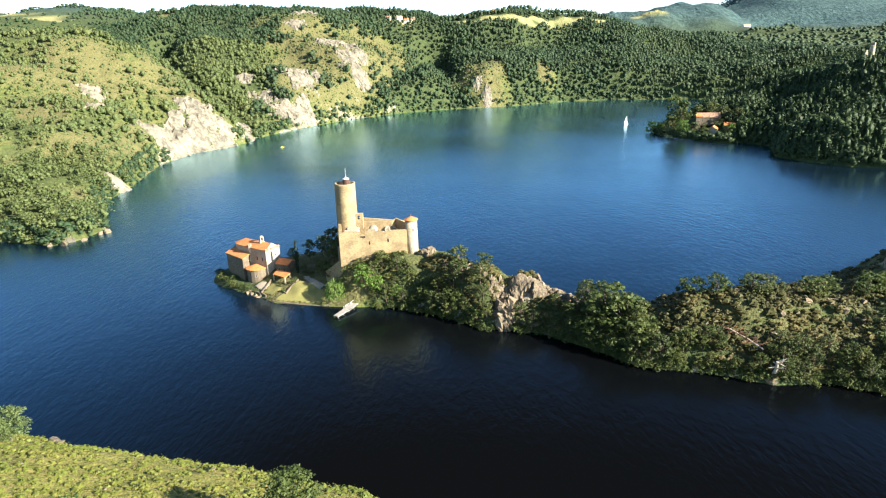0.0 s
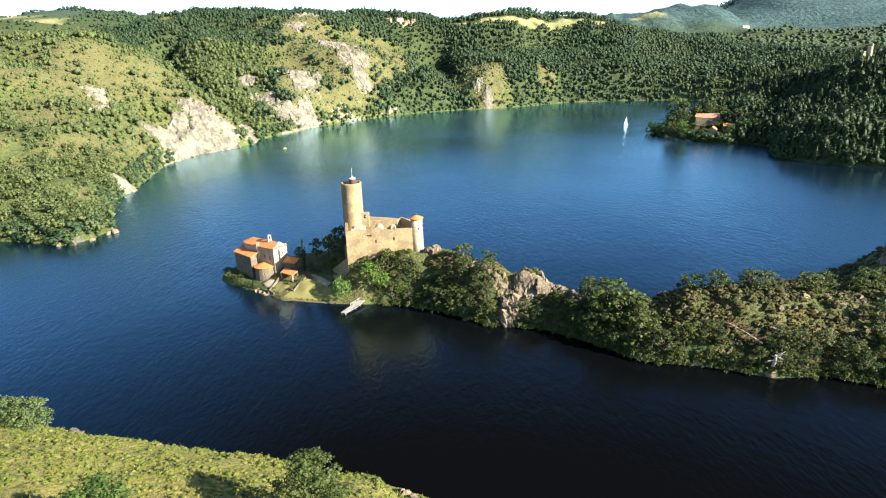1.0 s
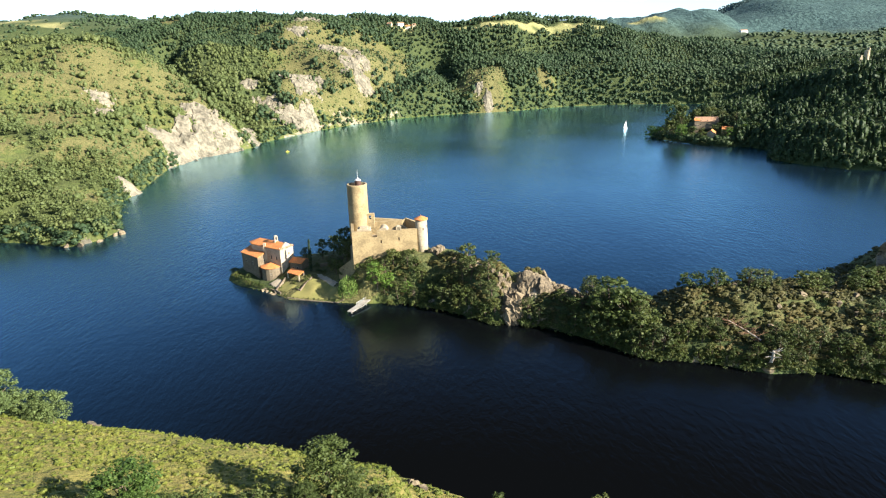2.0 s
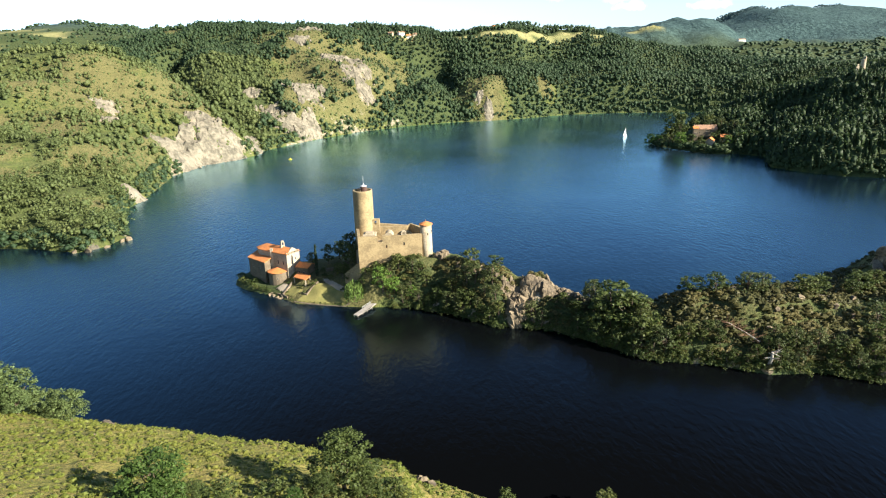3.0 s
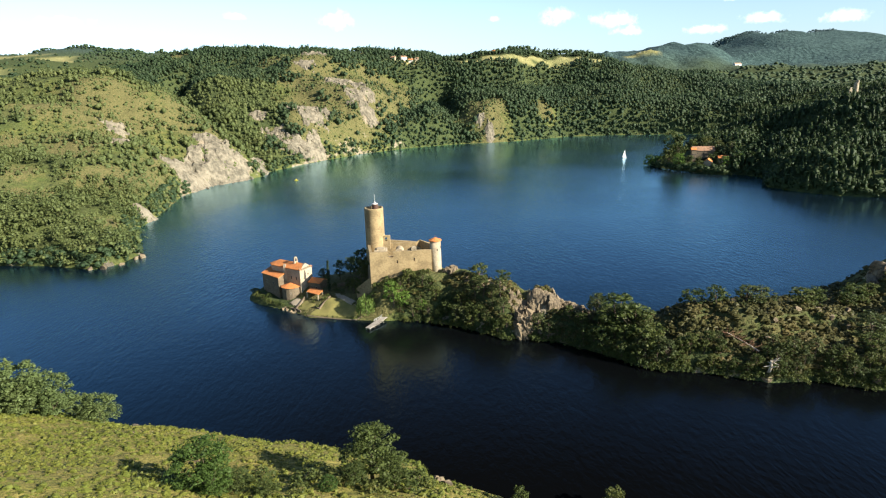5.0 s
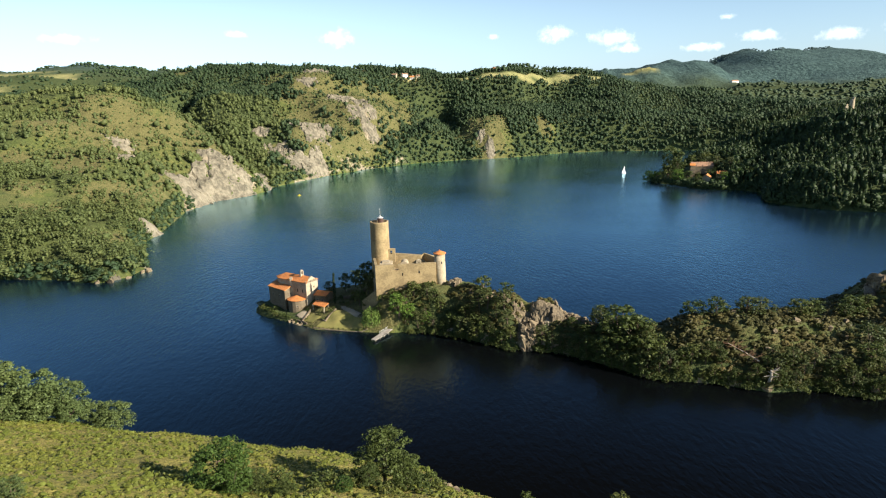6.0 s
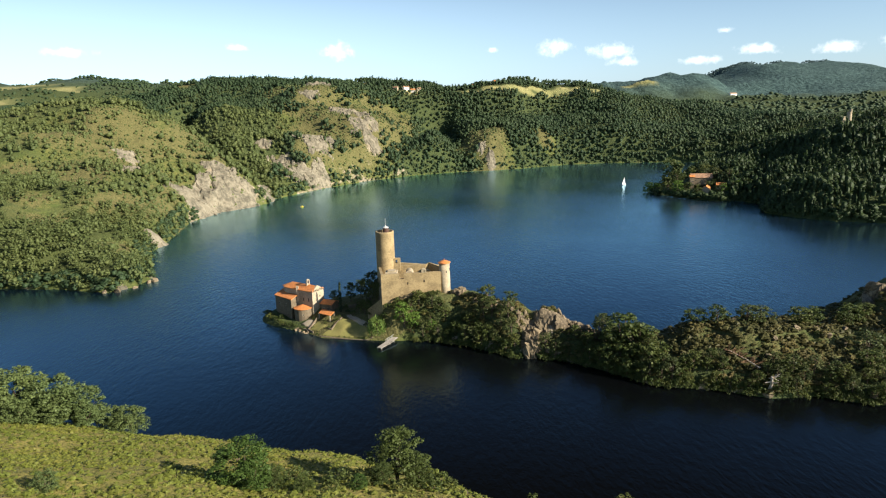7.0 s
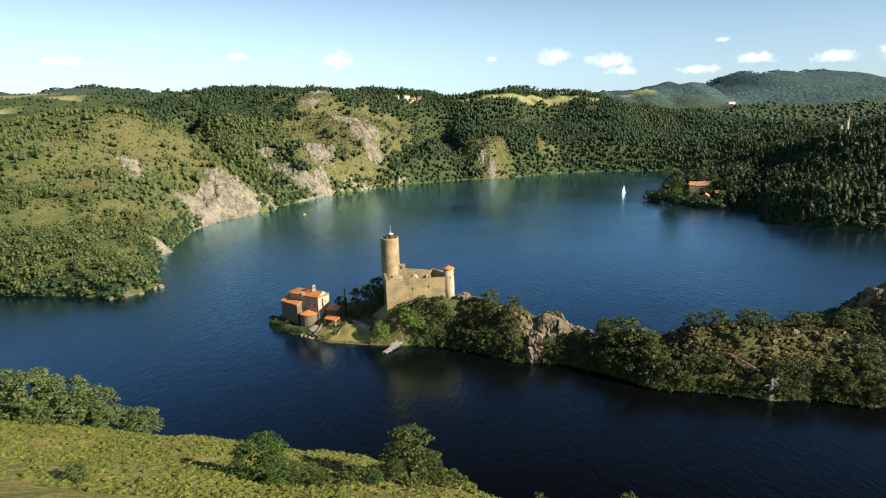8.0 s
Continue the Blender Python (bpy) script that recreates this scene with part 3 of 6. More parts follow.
def leaf_quads(rng, centres, reach, count, size, flat=1.0, lift=0.0):
    """Tufts of leaves round each centre: small bent cards that face outward, with strays."""
    centres, reach = np.asarray(centres, float), np.asarray(reach, float)
    c = np.repeat(centres, count, axis=0)
    r = np.repeat(reach, count)
    d = rng.normal(size=(len(c), 3))
    d /= np.linalg.norm(d, axis=1)[:, None]
    d[:, 2] = np.where(rng.random(len(d)) < 0.35, np.abs(d[:, 2]), d[:, 2])
    at = c + d * (r * rng.uniform(0.55, 1.08, len(c)))[:, None] * np.array([1, 1, flat])
    n = d + rng.normal(size=d.shape) * 0.55 + np.array([0, 0, lift])
    n /= np.linalg.norm(n, axis=1)[:, None]
    u = np.cross(n, rng.normal(size=n.shape))
    u /= np.linalg.norm(u, axis=1)[:, None] + 1e-9
    v = np.cross(n, u)
    s = size * rng.uniform(0.6, 1.5, len(c))[:, None]
    w = s * rng.uniform(0.5, 1.0, len(c))[:, None]
    p = np.stack([at - u * s, at - v * w + n * s * 0.25, at + u * s, at + v * w - n * s * 0.2], 1)
    return p.reshape(-1, 3), np.arange(len(p) * 4).reshape(-1, 4)


def lump(rng, at, wide, high, sides=5):
    """A rough lump of foliage: rings with an uneven outline and a top."""
    rows = [(0.62, -0.75), (1.0, -0.1), (0.72, 0.55)]
    v = []
    for k, (r, z) in enumerate(rows):
        a = np.arange(sides) * 2 * np.pi / sides + 0.5 * k + rng.uniform(-0.25, 0.25, sides)
        q = r * rng.uniform(0.72, 1.18, sides)
        v.append(np.stack([np.cos(a) * q * wide, np.sin(a) * q * wide, (z + rng.uniform(-0.16, 0.16, sides)) * high], -1))
    v.append(np.array([[rng.uniform(-0.2, 0.2) * wide, rng.uniform(-0.2, 0.2) * wide, high]]))
    f = []
    for k in range(2):
        for i in range(sides):
            a, b, c, d = k * sides + i, k * sides + (i + 1) % sides, (k + 1) * sides + (i + 1) % sides, (k + 1) * sides + i
            f += [(a, b, c, c), (a, c, d, d)]
    f += [(2 * sides + i, 2 * sides + (i + 1) % sides, 3 * sides, 3 * sides) for i in range(sides)]
    return np.concatenate(v) + np.asarray(at), np.array(f)


def wood_shape(kind, rng, cards, lobes=1, size=0.07, sides=5):
    """One far tree, 1 m high: ragged tufts of leaves over rough lumps. Returns verts, quads (the lumps' triangles repeat a corner)."""
    if kind == "round":
        m = 6
        ang = rng.uniform(0, 6.28, m)
        c = np.stack([np.cos(ang) * rng.uniform(0.1, 0.24, m), np.sin(ang) * rng.uniform(0.1, 0.24, m), rng.uniform(0.35, 0.8, m)], -1)
        r = rng.uniform(0.17, 0.27, m)
        wide, high, up = 0.24, 0.31, 0.52
    elif kind == "pine":
        m = 6
        ang = rng.uniform(0, 6.28, m)
        z = np.linspace(0.42, 0.92, m)
        k = (1.05 - z) * 0.36 + 0.04
        c = np.stack([np.cos(ang) * k, np.sin(ang) * k, z], -1)
        r = rng.uniform(0.13, 0.21, m) * (1.35 - 0.6 * z)
        wide, high, up = 0.18, 0.35, 0.54
    elif kind == "spire":
        m = 6
        z = np.linspace(0.14, 0.95, m)
        c = np.stack([rng.normal(size=m) * 0.02, rng.normal(size=m) * 0.02, z], -1)
        r = 0.03 + 0.24 * (1 - z)
        wide, high, up = 0.13, 0.46, 0.46
    elif kind == "tuft":
        m = 7
        ang, k = np.arange(m) * 2.4, np.sqrt(rng.random(m)) * 0.42
        c = np.stack([np.cos(ang) * k, np.sin(ang) * k, 0.5 - 0.5 * k + rng.uniform(-0.12, 0.12, m)], -1)
        r = rng.uniform(0.16, 0.34, m)
        wide, high, up = 0.40, 0.36, 0.28
    else:
        m = 4
        ang = rng.uniform(0, 6.28, m)
        c = np.stack([np.cos(ang) * 0.32, np.sin(ang) * 0.32, rng.uniform(0.25, 0.6, m)], -1)
        r = rng.uniform(0.28, 0.42, m)
        wide, high, up = 0.55, 0.50, 0.40
    v, f = leaf_quads(rng, c, r, max(1, cards // m), size, 0.85)
    v[:, 2] = np.maximum(v[:, 2], 0.01)
    made_v, made_f, base = [v], [f], len(v)
    for i in range(lobes):
        if lobes == 1:
            cv, cf = lump(rng, (0, 0, up), wide, high, sides)
        else:
            a, k = 6.28 * i / lobes + rng.uniform(-0.5, 0.5), rng.uniform(0.4, 0.75)
            cv, cf = lump(rng, (math.cos(a) * wide * k, math.sin(a) * wide * k, up + high * rng.uniform(-0.5, 0.35)), wide * rng.uniform(0.36, 0.6), high * rng.uniform(0.34, 0.52), 5)
        made_v.append(cv)
        made_f.append(cf + base)
        base += len(cv)
    return np.concatenate(made_v), np.concatenate(made_f)


def wood(name, label, sites, heights, tints, shapes, mat, wide=1.0, category="woods", sink=0.25, soft=True):
    """A wood of many trees as one object; sites: x, y."""
    rng = np.random.default_rng(len(sites))
    z = land(sites[:, 0], sites[:, 1]) - sink
    pick, turn = rng.integers(0, len(shapes), len(sites)), rng.uniform(0, 6.28, len(sites))
    all_v, all_f, all_t, base = [], [], [], 0
    for k, (v, f) in enumerate(shapes):
        idx = np.nonzero(pick == k)[0]
        if not len(idx):
            continue
        h = heights[idx][:, None]
        c, s = np.cos(turn[idx])[:, None], np.sin(turn[idx])[:, None]
        w = h * wide * rng.uniform(0.85, 1.25, (len(idx), 1))
        x = (v[:, 0] * c - v[:, 1] * s) * w + sites[idx, 0:1]
        y = (v[:, 0] * s + v[:, 1] * c) * w + sites[idx, 1:2]
        zz = v[:, 2] * h + z[idx][:, None]
        all_v.append(np.stack([x, y, zz], -1).reshape(-1, 3))
        all_f.append((f[None] + (np.arange(len(idx)) * len(v))[:, None, None]).reshape(-1, 4) + base)
        all_t.append(np.repeat(tints[idx], len(v)))
        base += len(idx) * len(v)
    v, f, t = np.concatenate(all_v), np.concatenate(all_f), np.concatenate(all_t)
    tri = f[:, 2] == f[:, 3]
    me = bpy.data.meshes.new(name)
    loops = np.concatenate([f[~tri].ravel(), f[tri][:, :3].ravel()]).astype(np.int32)
    starts = np.concatenate([np.arange((~tri).sum()) * 4, (~tri).sum() * 4 + np.arange(tri.sum()) * 3]).astype(np.int32)
    me.vertices.add(len(v))
    me.vertices.foreach_set("co", v.astype(np.float32).ravel())
    me.loops.add(len(loops))
    me.loops.foreach_set("vertex_index", loops)
    me.polygons.add(len(starts))
    me.polygons.foreach_set("loop_start", starts)
    me.attributes.new("tint", "FLOAT", "POINT").data.foreach_set("value", t.astype(np.float32))
    me.materials.append(mat)
    me.polygons.foreach_set("use_smooth", (np.arange(len(starts)) >= (~tri).sum()) & soft)
    me.update(calc_edges=True)
    me.validate()
    return tagged(new(name, me), label, category, kind="stuff")


def scatter(x0, x1, y0, y1, gap, seed):
    rng = np.random.default_rng(seed)
    xs, ys = np.meshgrid(np.arange(x0, x1, gap), np.arange(y0, y1, gap))
    p = np.stack([xs.ravel(), ys.ravel()], -1) + rng.uniform(-0.5, 0.5, (xs.size, 2)) * gap
    return p[np.abs(p[:, 0] + 10) < 130 + 0.87 * np.abs(p[:, 1] + 35)], rng


def wooded(p, rng, thin=1.0):
    """Which sites bear a tree: none on crags, few on the heath, none on fields or in the lake."""
    x, y = p[:, 0], p[:, 1]
    d = -inside(x, y, LAKE)
    away = (d > -0.3) & (inside(x, y, PENINSULA) < -3) & (inside(x, y, NEAR_HILL) < -3)
    chance = 1 - 1.25 * smooth(rockiness(x, y), 0.12, 0.4) - 0.93 * smooth(patches(x, y, HEATH) + np.where(y > 780, 0.32, 0.6) * fractal(x, y, 26, 55, 3), 0.36, 0.7) - 1.5 * field_mask(x, y)
    return away & (rng.random(len(p)) < chance * thin * np.where((x < -150) & (y < 780), 0.84, 1.0) * (1 - 0.45 * smooth(y, 1190, 1240)))


def sizes(p, rng, low, high):
    """Tree heights: stands of taller and of lower trees, with strays."""
    k = np.clip(0.5 + 0.4 * fractal(p[:, 0], p[:, 1], 35, 301, 3) + rng.normal(size=len(p)) * 0.22, 0, 1)
    return low + (high - low) * k


def tint_of(p, rng, seed, scale=45):
    return np.clip(0.5 + 0.45 * fractal(p[:, 0], p[:, 1], scale, seed, 3) + rng.normal(size=len(p)) * 0.10, 0, 1)


ROUND = [wood_shape("round", RNG, 30, 1, 0.062) for _ in range(8)]
PINES = [wood_shape("pine", RNG, 30, 1, 0.055) for _ in range(8)]
SPIRES = [wood_shape("spire", RNG, 18, 1, 0.065, 4) for _ in range(4)]
ROUND_FAR = [wood_shape("round", RNG, 16, 1, 0.08, 4) for _ in range(8)]
PINES_FAR = [wood_shape("pine", RNG, 16, 1, 0.074, 4) for _ in range(8)]
SCRUB = [wood_shape("scrub", RNG, 4, 1, 0.12) for _ in range(5)]
CANOPY = [wood_shape("scrub", RNG, 4, 1, 0.06, 4) for _ in range(5)]
ROUND_FINE = [wood_shape("round", RNG, 66, 4, 0.045) for _ in range(6)]
PINES_FINE = [wood_shape("pine", RNG, 72, 3, 0.042) for _ in range(6)]

# west bank
p, rng = scatter(-640, -150, 318, 480, 4.9, 1)
p = p[wooded(p, rng)]
wood("pine_wood_by_the_water", "olive-green pines and oaks on the steep lake shore", p, sizes(p, rng, 4.0, 11.5), tint_of(p, rng, 201), PINES_FINE + ROUND_FINE[:4], WOOD_WEST, 1.35)
p, rng = scatter(-640, -150, 480, 930, 5.5, 2)
p = p[(p[:, 1] - 480 > 0) & ((p[:, 0] < -230) | (p[:, 1] < 760))]
p = p[wooded(p, rng)]
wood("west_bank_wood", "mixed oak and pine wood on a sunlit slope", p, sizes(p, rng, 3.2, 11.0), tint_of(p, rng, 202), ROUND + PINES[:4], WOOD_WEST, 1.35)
# north bank
p, rng = scatter(-680, 640, 740, 1270, 5.5, 3)
p = p[((p[:, 1] >= 930) | (p[:, 0] >= -230)) & ((p[:, 0] < 330) | (p[:, 1] > 985))]
p = p[wooded(p, rng)]
wood("north_bank_wood", "dense dark green broadleaf wood along the far shore", p, sizes(p, rng, 5.0, 12.0), tint_of(p, rng, 203, 60), ROUND_FAR + PINES_FAR[:4], WOOD_FAR, 1.38)
# east bank
p, rng = scatter(190, 800, 430, 985, 5.1, 4)
p = p[((p[:, 0] < 330) | (p[:, 1] < 985)) & ~((np.abs(p[:, 0] - 246) < 22) & (np.abs(p[:, 1] - 612) < 26)) & (p[:, 0] > 262)]
p = p[wooded(p, rng)]
wood("east_bank_wood", "wood of pines and oaks on the lake shore, shade put into its leaf colour", p, sizes(p, rng, 6.0, 14.0), tint_of(p, rng, 204, 50), ROUND_FAR[:4] + PINES_FAR + SPIRES * 2, WOOD_EAST_SHADED, 1.12)
# thickets along the waterline
def along(line, gap, reach, seed):
    rng = np.random.default_rng(seed)
    out = []
    for (ax, ay), (bx, by) in zip(line, line[1:]):
        n = int(math.hypot(bx - ax, by - ay) / gap)
        k = (np.arange(n) + rng.random(n)) / max(n, 1)
        side = rng.uniform(-0.3, 1.0, n) * reach
        nx, ny = -(by - ay), bx - ax
        q = math.hypot(nx, ny)
        out.append(np.stack([ax + (bx - ax) * k + nx / q * side, ay + (by - ay) * k + ny / q * side], -1))
    return np.concatenate(out), rng


p, rng = along(SHORE[2:], 1.1, 8.0, 41)
p = p[(rockiness(p[:, 0], p[:, 1]) < 0.3) & (land(p[:, 0], p[:, 1]) > -0.6) ]
wood("shore_thicket", "green alder and willow thicket along the waterline", p, rng.uniform(2.5, 6.5, len(p)), tint_of(p, rng, 208), ROUND, WOOD_FAR, 1.7, "thicket")
p, rng = along(SHORE_EAST[5:21], 1.3, 6.0, 42)
p = p[(land(p[:, 0], p[:, 1]) > -0.8)]
wood("east_shore_thicket", "alder thicket along the east shore, shade put into its leaf colour", p, rng.uniform(3.5, 9.0, len(p)), tint_of(p, rng, 209), ROUND, WOOD_EAST_SHADED, 1.5, "thicket")
# scrub on the open slopes
p, rng = scatter(-520, 140, 325, 1130, 3.1, 5)
x, y = p[:, 0], p[:, 1]
keep = (-inside(x, y, LAKE) > 1) & (inside(x, y, NEAR_HILL) < -3) & (inside(x, y, PENINSULA) < -3) & (patches(x, y, HEATH + CRAGS) > 0.25) & (rng.random(len(p)) < 0.68 + 0.4 * fractal(x, y, 24, 57, 3) - 0.4 * smooth(rockiness(x, y), 0.15, 0.5))
p = p[keep]
wood("hillside_scrub", "broom and juniper scrub scattered over dry slopes", p, 0.8 + 2.8 * rng.random(len(p)) ** 2.4, tint_of(p, rng, 205), SCRUB, WOOD_WEST, 1.0, "scrub")
# the distance
p, rng = scatter(-1500, 1300, 1280, 2000, 19, 6)
p = p[(field_mask(p[:, 0], p[:, 1]) < 0.3) & ((p[:, 0] < -450) | (p[:, 0] > 250))]
wood("distant_forest", "green mixed forest on the distant hills", p, rng.uniform(6, 9, len(p)), tint_of(p, rng, 206, 160), CANOPY, WOOD_FAR, 1.5, sink=1.8)
p, rng = scatter(1150, 2200, 2960, 3160, 11, 61)
wood("mountain_forest", "forest along the far mountain crest, distance haze put into its blue-green", p, rng.uniform(4.0, 6.5, len(p)), tint_of(p, rng, 216, 160), CANOPY, WOOD_HAZY, 1.3, sink=1.6)
p, rng = scatter(-1700, -800, 2000, 2420, 13, 62)
p = p[(field_mask(p[:, 0], p[:, 1]) < 0.2) & (rng.random(len(p)) < np.where((p[:, 1] < 2140) & (p[:, 0] < -1130), 0.05, np.where(p[:, 0] < -1420, 0.4, 1.0)))]
wood("far_hilltop_wood", "green wood on a distant hill between fields", p, rng.uniform(5, 9, len(p)), tint_of(p, rng, 217, 160), CANOPY, WOOD_FAR, 1.3, sink=1.2)
# tall firs along the northern skyline
p, rng = scatter(-420, 60, 1140, 1220, 11, 8)
p = p[wooded(p, rng, 0.3)]
wood("skyline_firs", "dark pointed firs standing along the ridge", p, rng.uniform(9, 15, len(p)), tint_of(p, rng, 207) * 0.4, SPIRES, WOOD_FAR, 1.3)

# ---- parts ----
def part(name, bm, mat, parent=None, label="", shade=False):
    me = bpy.data.meshes.new(name)
    bmesh.ops.recalc_face_normals(bm, faces=bm.faces)
    bm.to_mesh(me)
    bm.free()
    me.materials.append(mat)
    if shade:
        me.polygons.foreach_set("use_smooth", np.ones(len(me.polygons), bool))
    ob = new(name, me)
    if parent is not None:
        ob.parent = parent
    return tagged(ob, label)


def thing(name, label, category, at=(0, 0, 0), turn=0, group=""):
    ob = new(name)
    ob.empty_display_size = 0.5
    ob.matrix_basis = pose(*at, 0, 0, turn)
    return tagged(ob, label, category, group)


def box(bm, a, b, turn=None):
    """A box from corner to corner."""
    v = [bm.verts.new((x, y, z)) for z in (a[2], b[2]) for x, y in ((a[0], a[1]), (b[0], a[1]), (b[0], b[1]), (a[0], b[1]))]
    for f in ((3, 2, 1, 0), (4, 5, 6, 7), (0, 1, 5, 4), (1, 2, 6, 5), (2, 3, 7, 6), (3, 0, 4, 7)):
        bm.faces.new([v[i] for i in f])
    return v


def prism(bm, outline, z0, z1):
    """An upright prism; z0 and z1 are heights, or one for each corner."""
    n = len(outline)
    lows = z0 if isinstance(z0, (list, tuple)) else [z0] * n
    tops = z1 if isinstance(z1, (list, tuple)) else [z1] * n
    a = [bm.verts.new((x, y, z)) for (x, y), z in zip(outline, lows)]
    b = [bm.verts.new((x, y, z)) for (x, y), z in zip(outline, tops)]
    bm.faces.new(a[::-1])
    bm.faces.new(b)
    for i in range(n):
        bm.faces.new((a[i], a[(i + 1) % n], b[(i + 1) % n], b[i]))


def wall_run(bm, p0, p1, z0, z1, thick, holes=(), top=None):
    """A wall from p0 to p1 (x, y), its thickness to the left of that way, with holes (from, to, low, high) along it."""
    p0, p1 = Vector(p0), Vector(p1)
    ahead = (p1 - p0).normalized()
    side = Vector((-ahead.y, ahead.x)) * thick
    length = (p1 - p0).length
    us = sorted({0.0, length, *[u for h in holes for u in h[:2]]})
    zs = sorted({z0, z1, *[z for h in holes for z in h[2:]]})
    solid = {(i, k) for i in range(len(us) - 1) for k in range(len(zs) - 1)
             if not any(h[0] <= us[i] and us[i + 1] <= h[1] and h[2] <= zs[k] and zs[k + 1] <= h[3] for h in holes)}
    made = {}

    def corner(i, k, deep):
        if (i, k, deep) not in made:
            q = p0 + ahead * us[i] + side * deep
            made[i, k, deep] = bm.verts.new((q.x, q.y, zs[k]))
        return made[i, k, deep]

    for i, k in solid:
        for deep in (0, 1):
            bm.faces.new([corner(i + a, k + b, deep) for a, b in ((0, 0), (1, 0), (1, 1), (0, 1))])
        for step, (a, b) in (((-1, 0), ((0, 0), (0, 1))), ((1, 0), ((1, 0), (1, 1))), ((0, -1), ((0, 0), (1, 0))), ((0, 1), ((0, 1), (1, 1)))):
            if (i + step[0], k + step[1]) not in solid:
                bm.faces.new((corner(i + a[0], k + a[1], 0), corner(i + b[0], k + b[1], 0), corner(i + b[0], k + b[1], 1), corner(i + a[0], k + a[1], 1)))


def ring(bm, x, y, profile, sides=40, spin=0.0):
    """A body of revolution: profile of (radius, z) from bottom to top; closed if it ends where it began."""
    rows = []
    for r, z in profile:
        rows.append([bm.verts.new((x + r * math.cos(spin + 2 * math.pi * i / sides), y + r * math.sin(spin + 2 * math.pi * i / sides), z)) for i in range(sides)])
    for a, b in zip(rows, rows[1:]):
        for i in range(sides):
            bm.faces.new((a[i], a[(i + 1) % sides], b[(i + 1) % sides], b[i]))
    for row, flip in ((rows[0], True), (rows[-1], False)):
        bm.faces.new(row[::-1] if flip else row)


# ---- the castle ----
castle = thing("castle", "ruined medieval castle of ochre stone with a round keep", "castle")
# the keep: a hollow round tower, a little wider at its foot
bm = bmesh.new()
KX, KY = -44.3, 256.0
ring(bm, KX, KY, [(4.45, 15), (4.3, 25), (4.2, 36), (4.18, 43.3), (4.24, 43.9), (3.5, 43.95), (3.5, 42.0), (0.01, 41.9)], 56)
keep = part("keep", bm, MAT_STONE, castle, "tall round keep of ochre rubble stone", True)
bm = bmesh.new()
ring(bm, KX + 0.6, KY + 0.2, [(1.35, 41.95), (1.35, 45.4), (1.2, 45.6), (0.01, 45.7)], 24)
lantern = part("lantern_house", bm, MAT_RUST, keep, "dark rust-brown drum on the keep's roof")
bm = bmesh.new()
ring(bm, KX + 0.6, KY + 0.2, [(1.4, 45.4), (1.4, 45.55), (0.9, 45.85), (0.3, 46.1), (0.22, 46.6), (0.06, 46.7), (0.05, 49.8), (0.01, 49.85)], 20)
part("lantern_cap", bm, MAT_METAL, keep, "pale sheet-metal cap with a thin mast")
bm = bmesh.new()
box(bm, (KX - 2.2, KY + 1.4, 42.0), (KX - 1.1, KY + 2.6, 44.2))
part("stair_hatch", bm, MAT_STONE_PALE, keep)

# the front wall, towards the bay
FL, FR = Vector((-45.2, 238.6)), Vector((-19.0, 241.2))
W = (FR - FL).length
bm = bmesh.new()
wall_run(bm, FL, FR, 11.0, 27.8, 1.3, [(8.1, 10.1, 25.3, 27.8), (11.4, 11.95, 22.6, 24.0), (18.6, 19.2, 23.3, 24.7)])
front = part("front_wall", bm, MAT_STONE, castle, "ochre rubble curtain wall with two slit windows")
bm = bmesh.new()
ahead = (FR - FL).normalized()
side = Vector((-ahead.y, ahead.x))
for a, b, top in ((17.9, 20.0, 29.2), (18.3, 19.6, 29.6)):
    q = [FL + ahead * a, FL + ahead * b, FL + ahead * b + side * 1.1, FL + ahead * a + side * 1.1]
    prism(bm, [(v.x, v.y) for v in q], 27.8, top)
part("parapet_stump", bm, MAT_STONE_PALE, castle)
# side and rear walls round the courtyard
bm = bmesh.new()
wall_run(bm, (-47.6, 253.0), FL, 10.0, 27.7, 1.2)
part("west_wall", bm, MAT_STONE, castle)
bm = bmesh.new()
prism(bm, [(-52.5, 243.5), (-45.3, 238.9), (-44.9, 240.0), (-52.0, 244.8)], 4.0, [10.6, 17.0, 17.0, 10.6])
part("ramp_wall", bm, MAT_STONE, castle, "sloping buttress wall below the keep")
bm = bmesh.new()
wall_run(bm, (-26.0, 257.0), (-43.0, 257.0), 16, 27.3, 1.2)
part("inner_wall", bm, MAT_STONE, castle, "sunlit inner wall across the courtyard")
bm = bmesh.new()
prism(bm, [(-26.0, 257.0), (-24.5, 257.6), (-24.5, 258.6), (-26.0, 258.2)], 16, [27.3, 28.0, 28.0, 27.3])
prism(bm, [(-24.5, 257.6), (-19.0, 252.0), (-18.0, 252.8), (-24.5, 258.6)], 16, [28.0, 27.2, 27.2, 28.0])
part("curved_wall", bm, MAT_STONE, castle)
bm = bmesh.new()
prism(bm, [(-20.0, 263.2), (-40.5, 263.2), (-40.5, 262.1), (-20.0, 262.1)], 12, [25.4, 27.4, 27.4, 25.4])
part("rear_wall", bm, MAT_STONE, castle)
bm = bmesh.new()
wall_run(bm, (-15.6, 245.5), (-20.0, 263.2), 12, 25.6, 1.1)
part("east_wall", bm, MAT_STONE, castle)
bm = bmesh.new()
wall_run(bm, (-37.6, 256.0), (-41.6, 256.0), 25, 31.2, 2.2, [(1.2, 2.2, 29.0, 30.6)])
part("stair_turret", bm, MAT_STONE, castle, "small square stair head beside the keep")
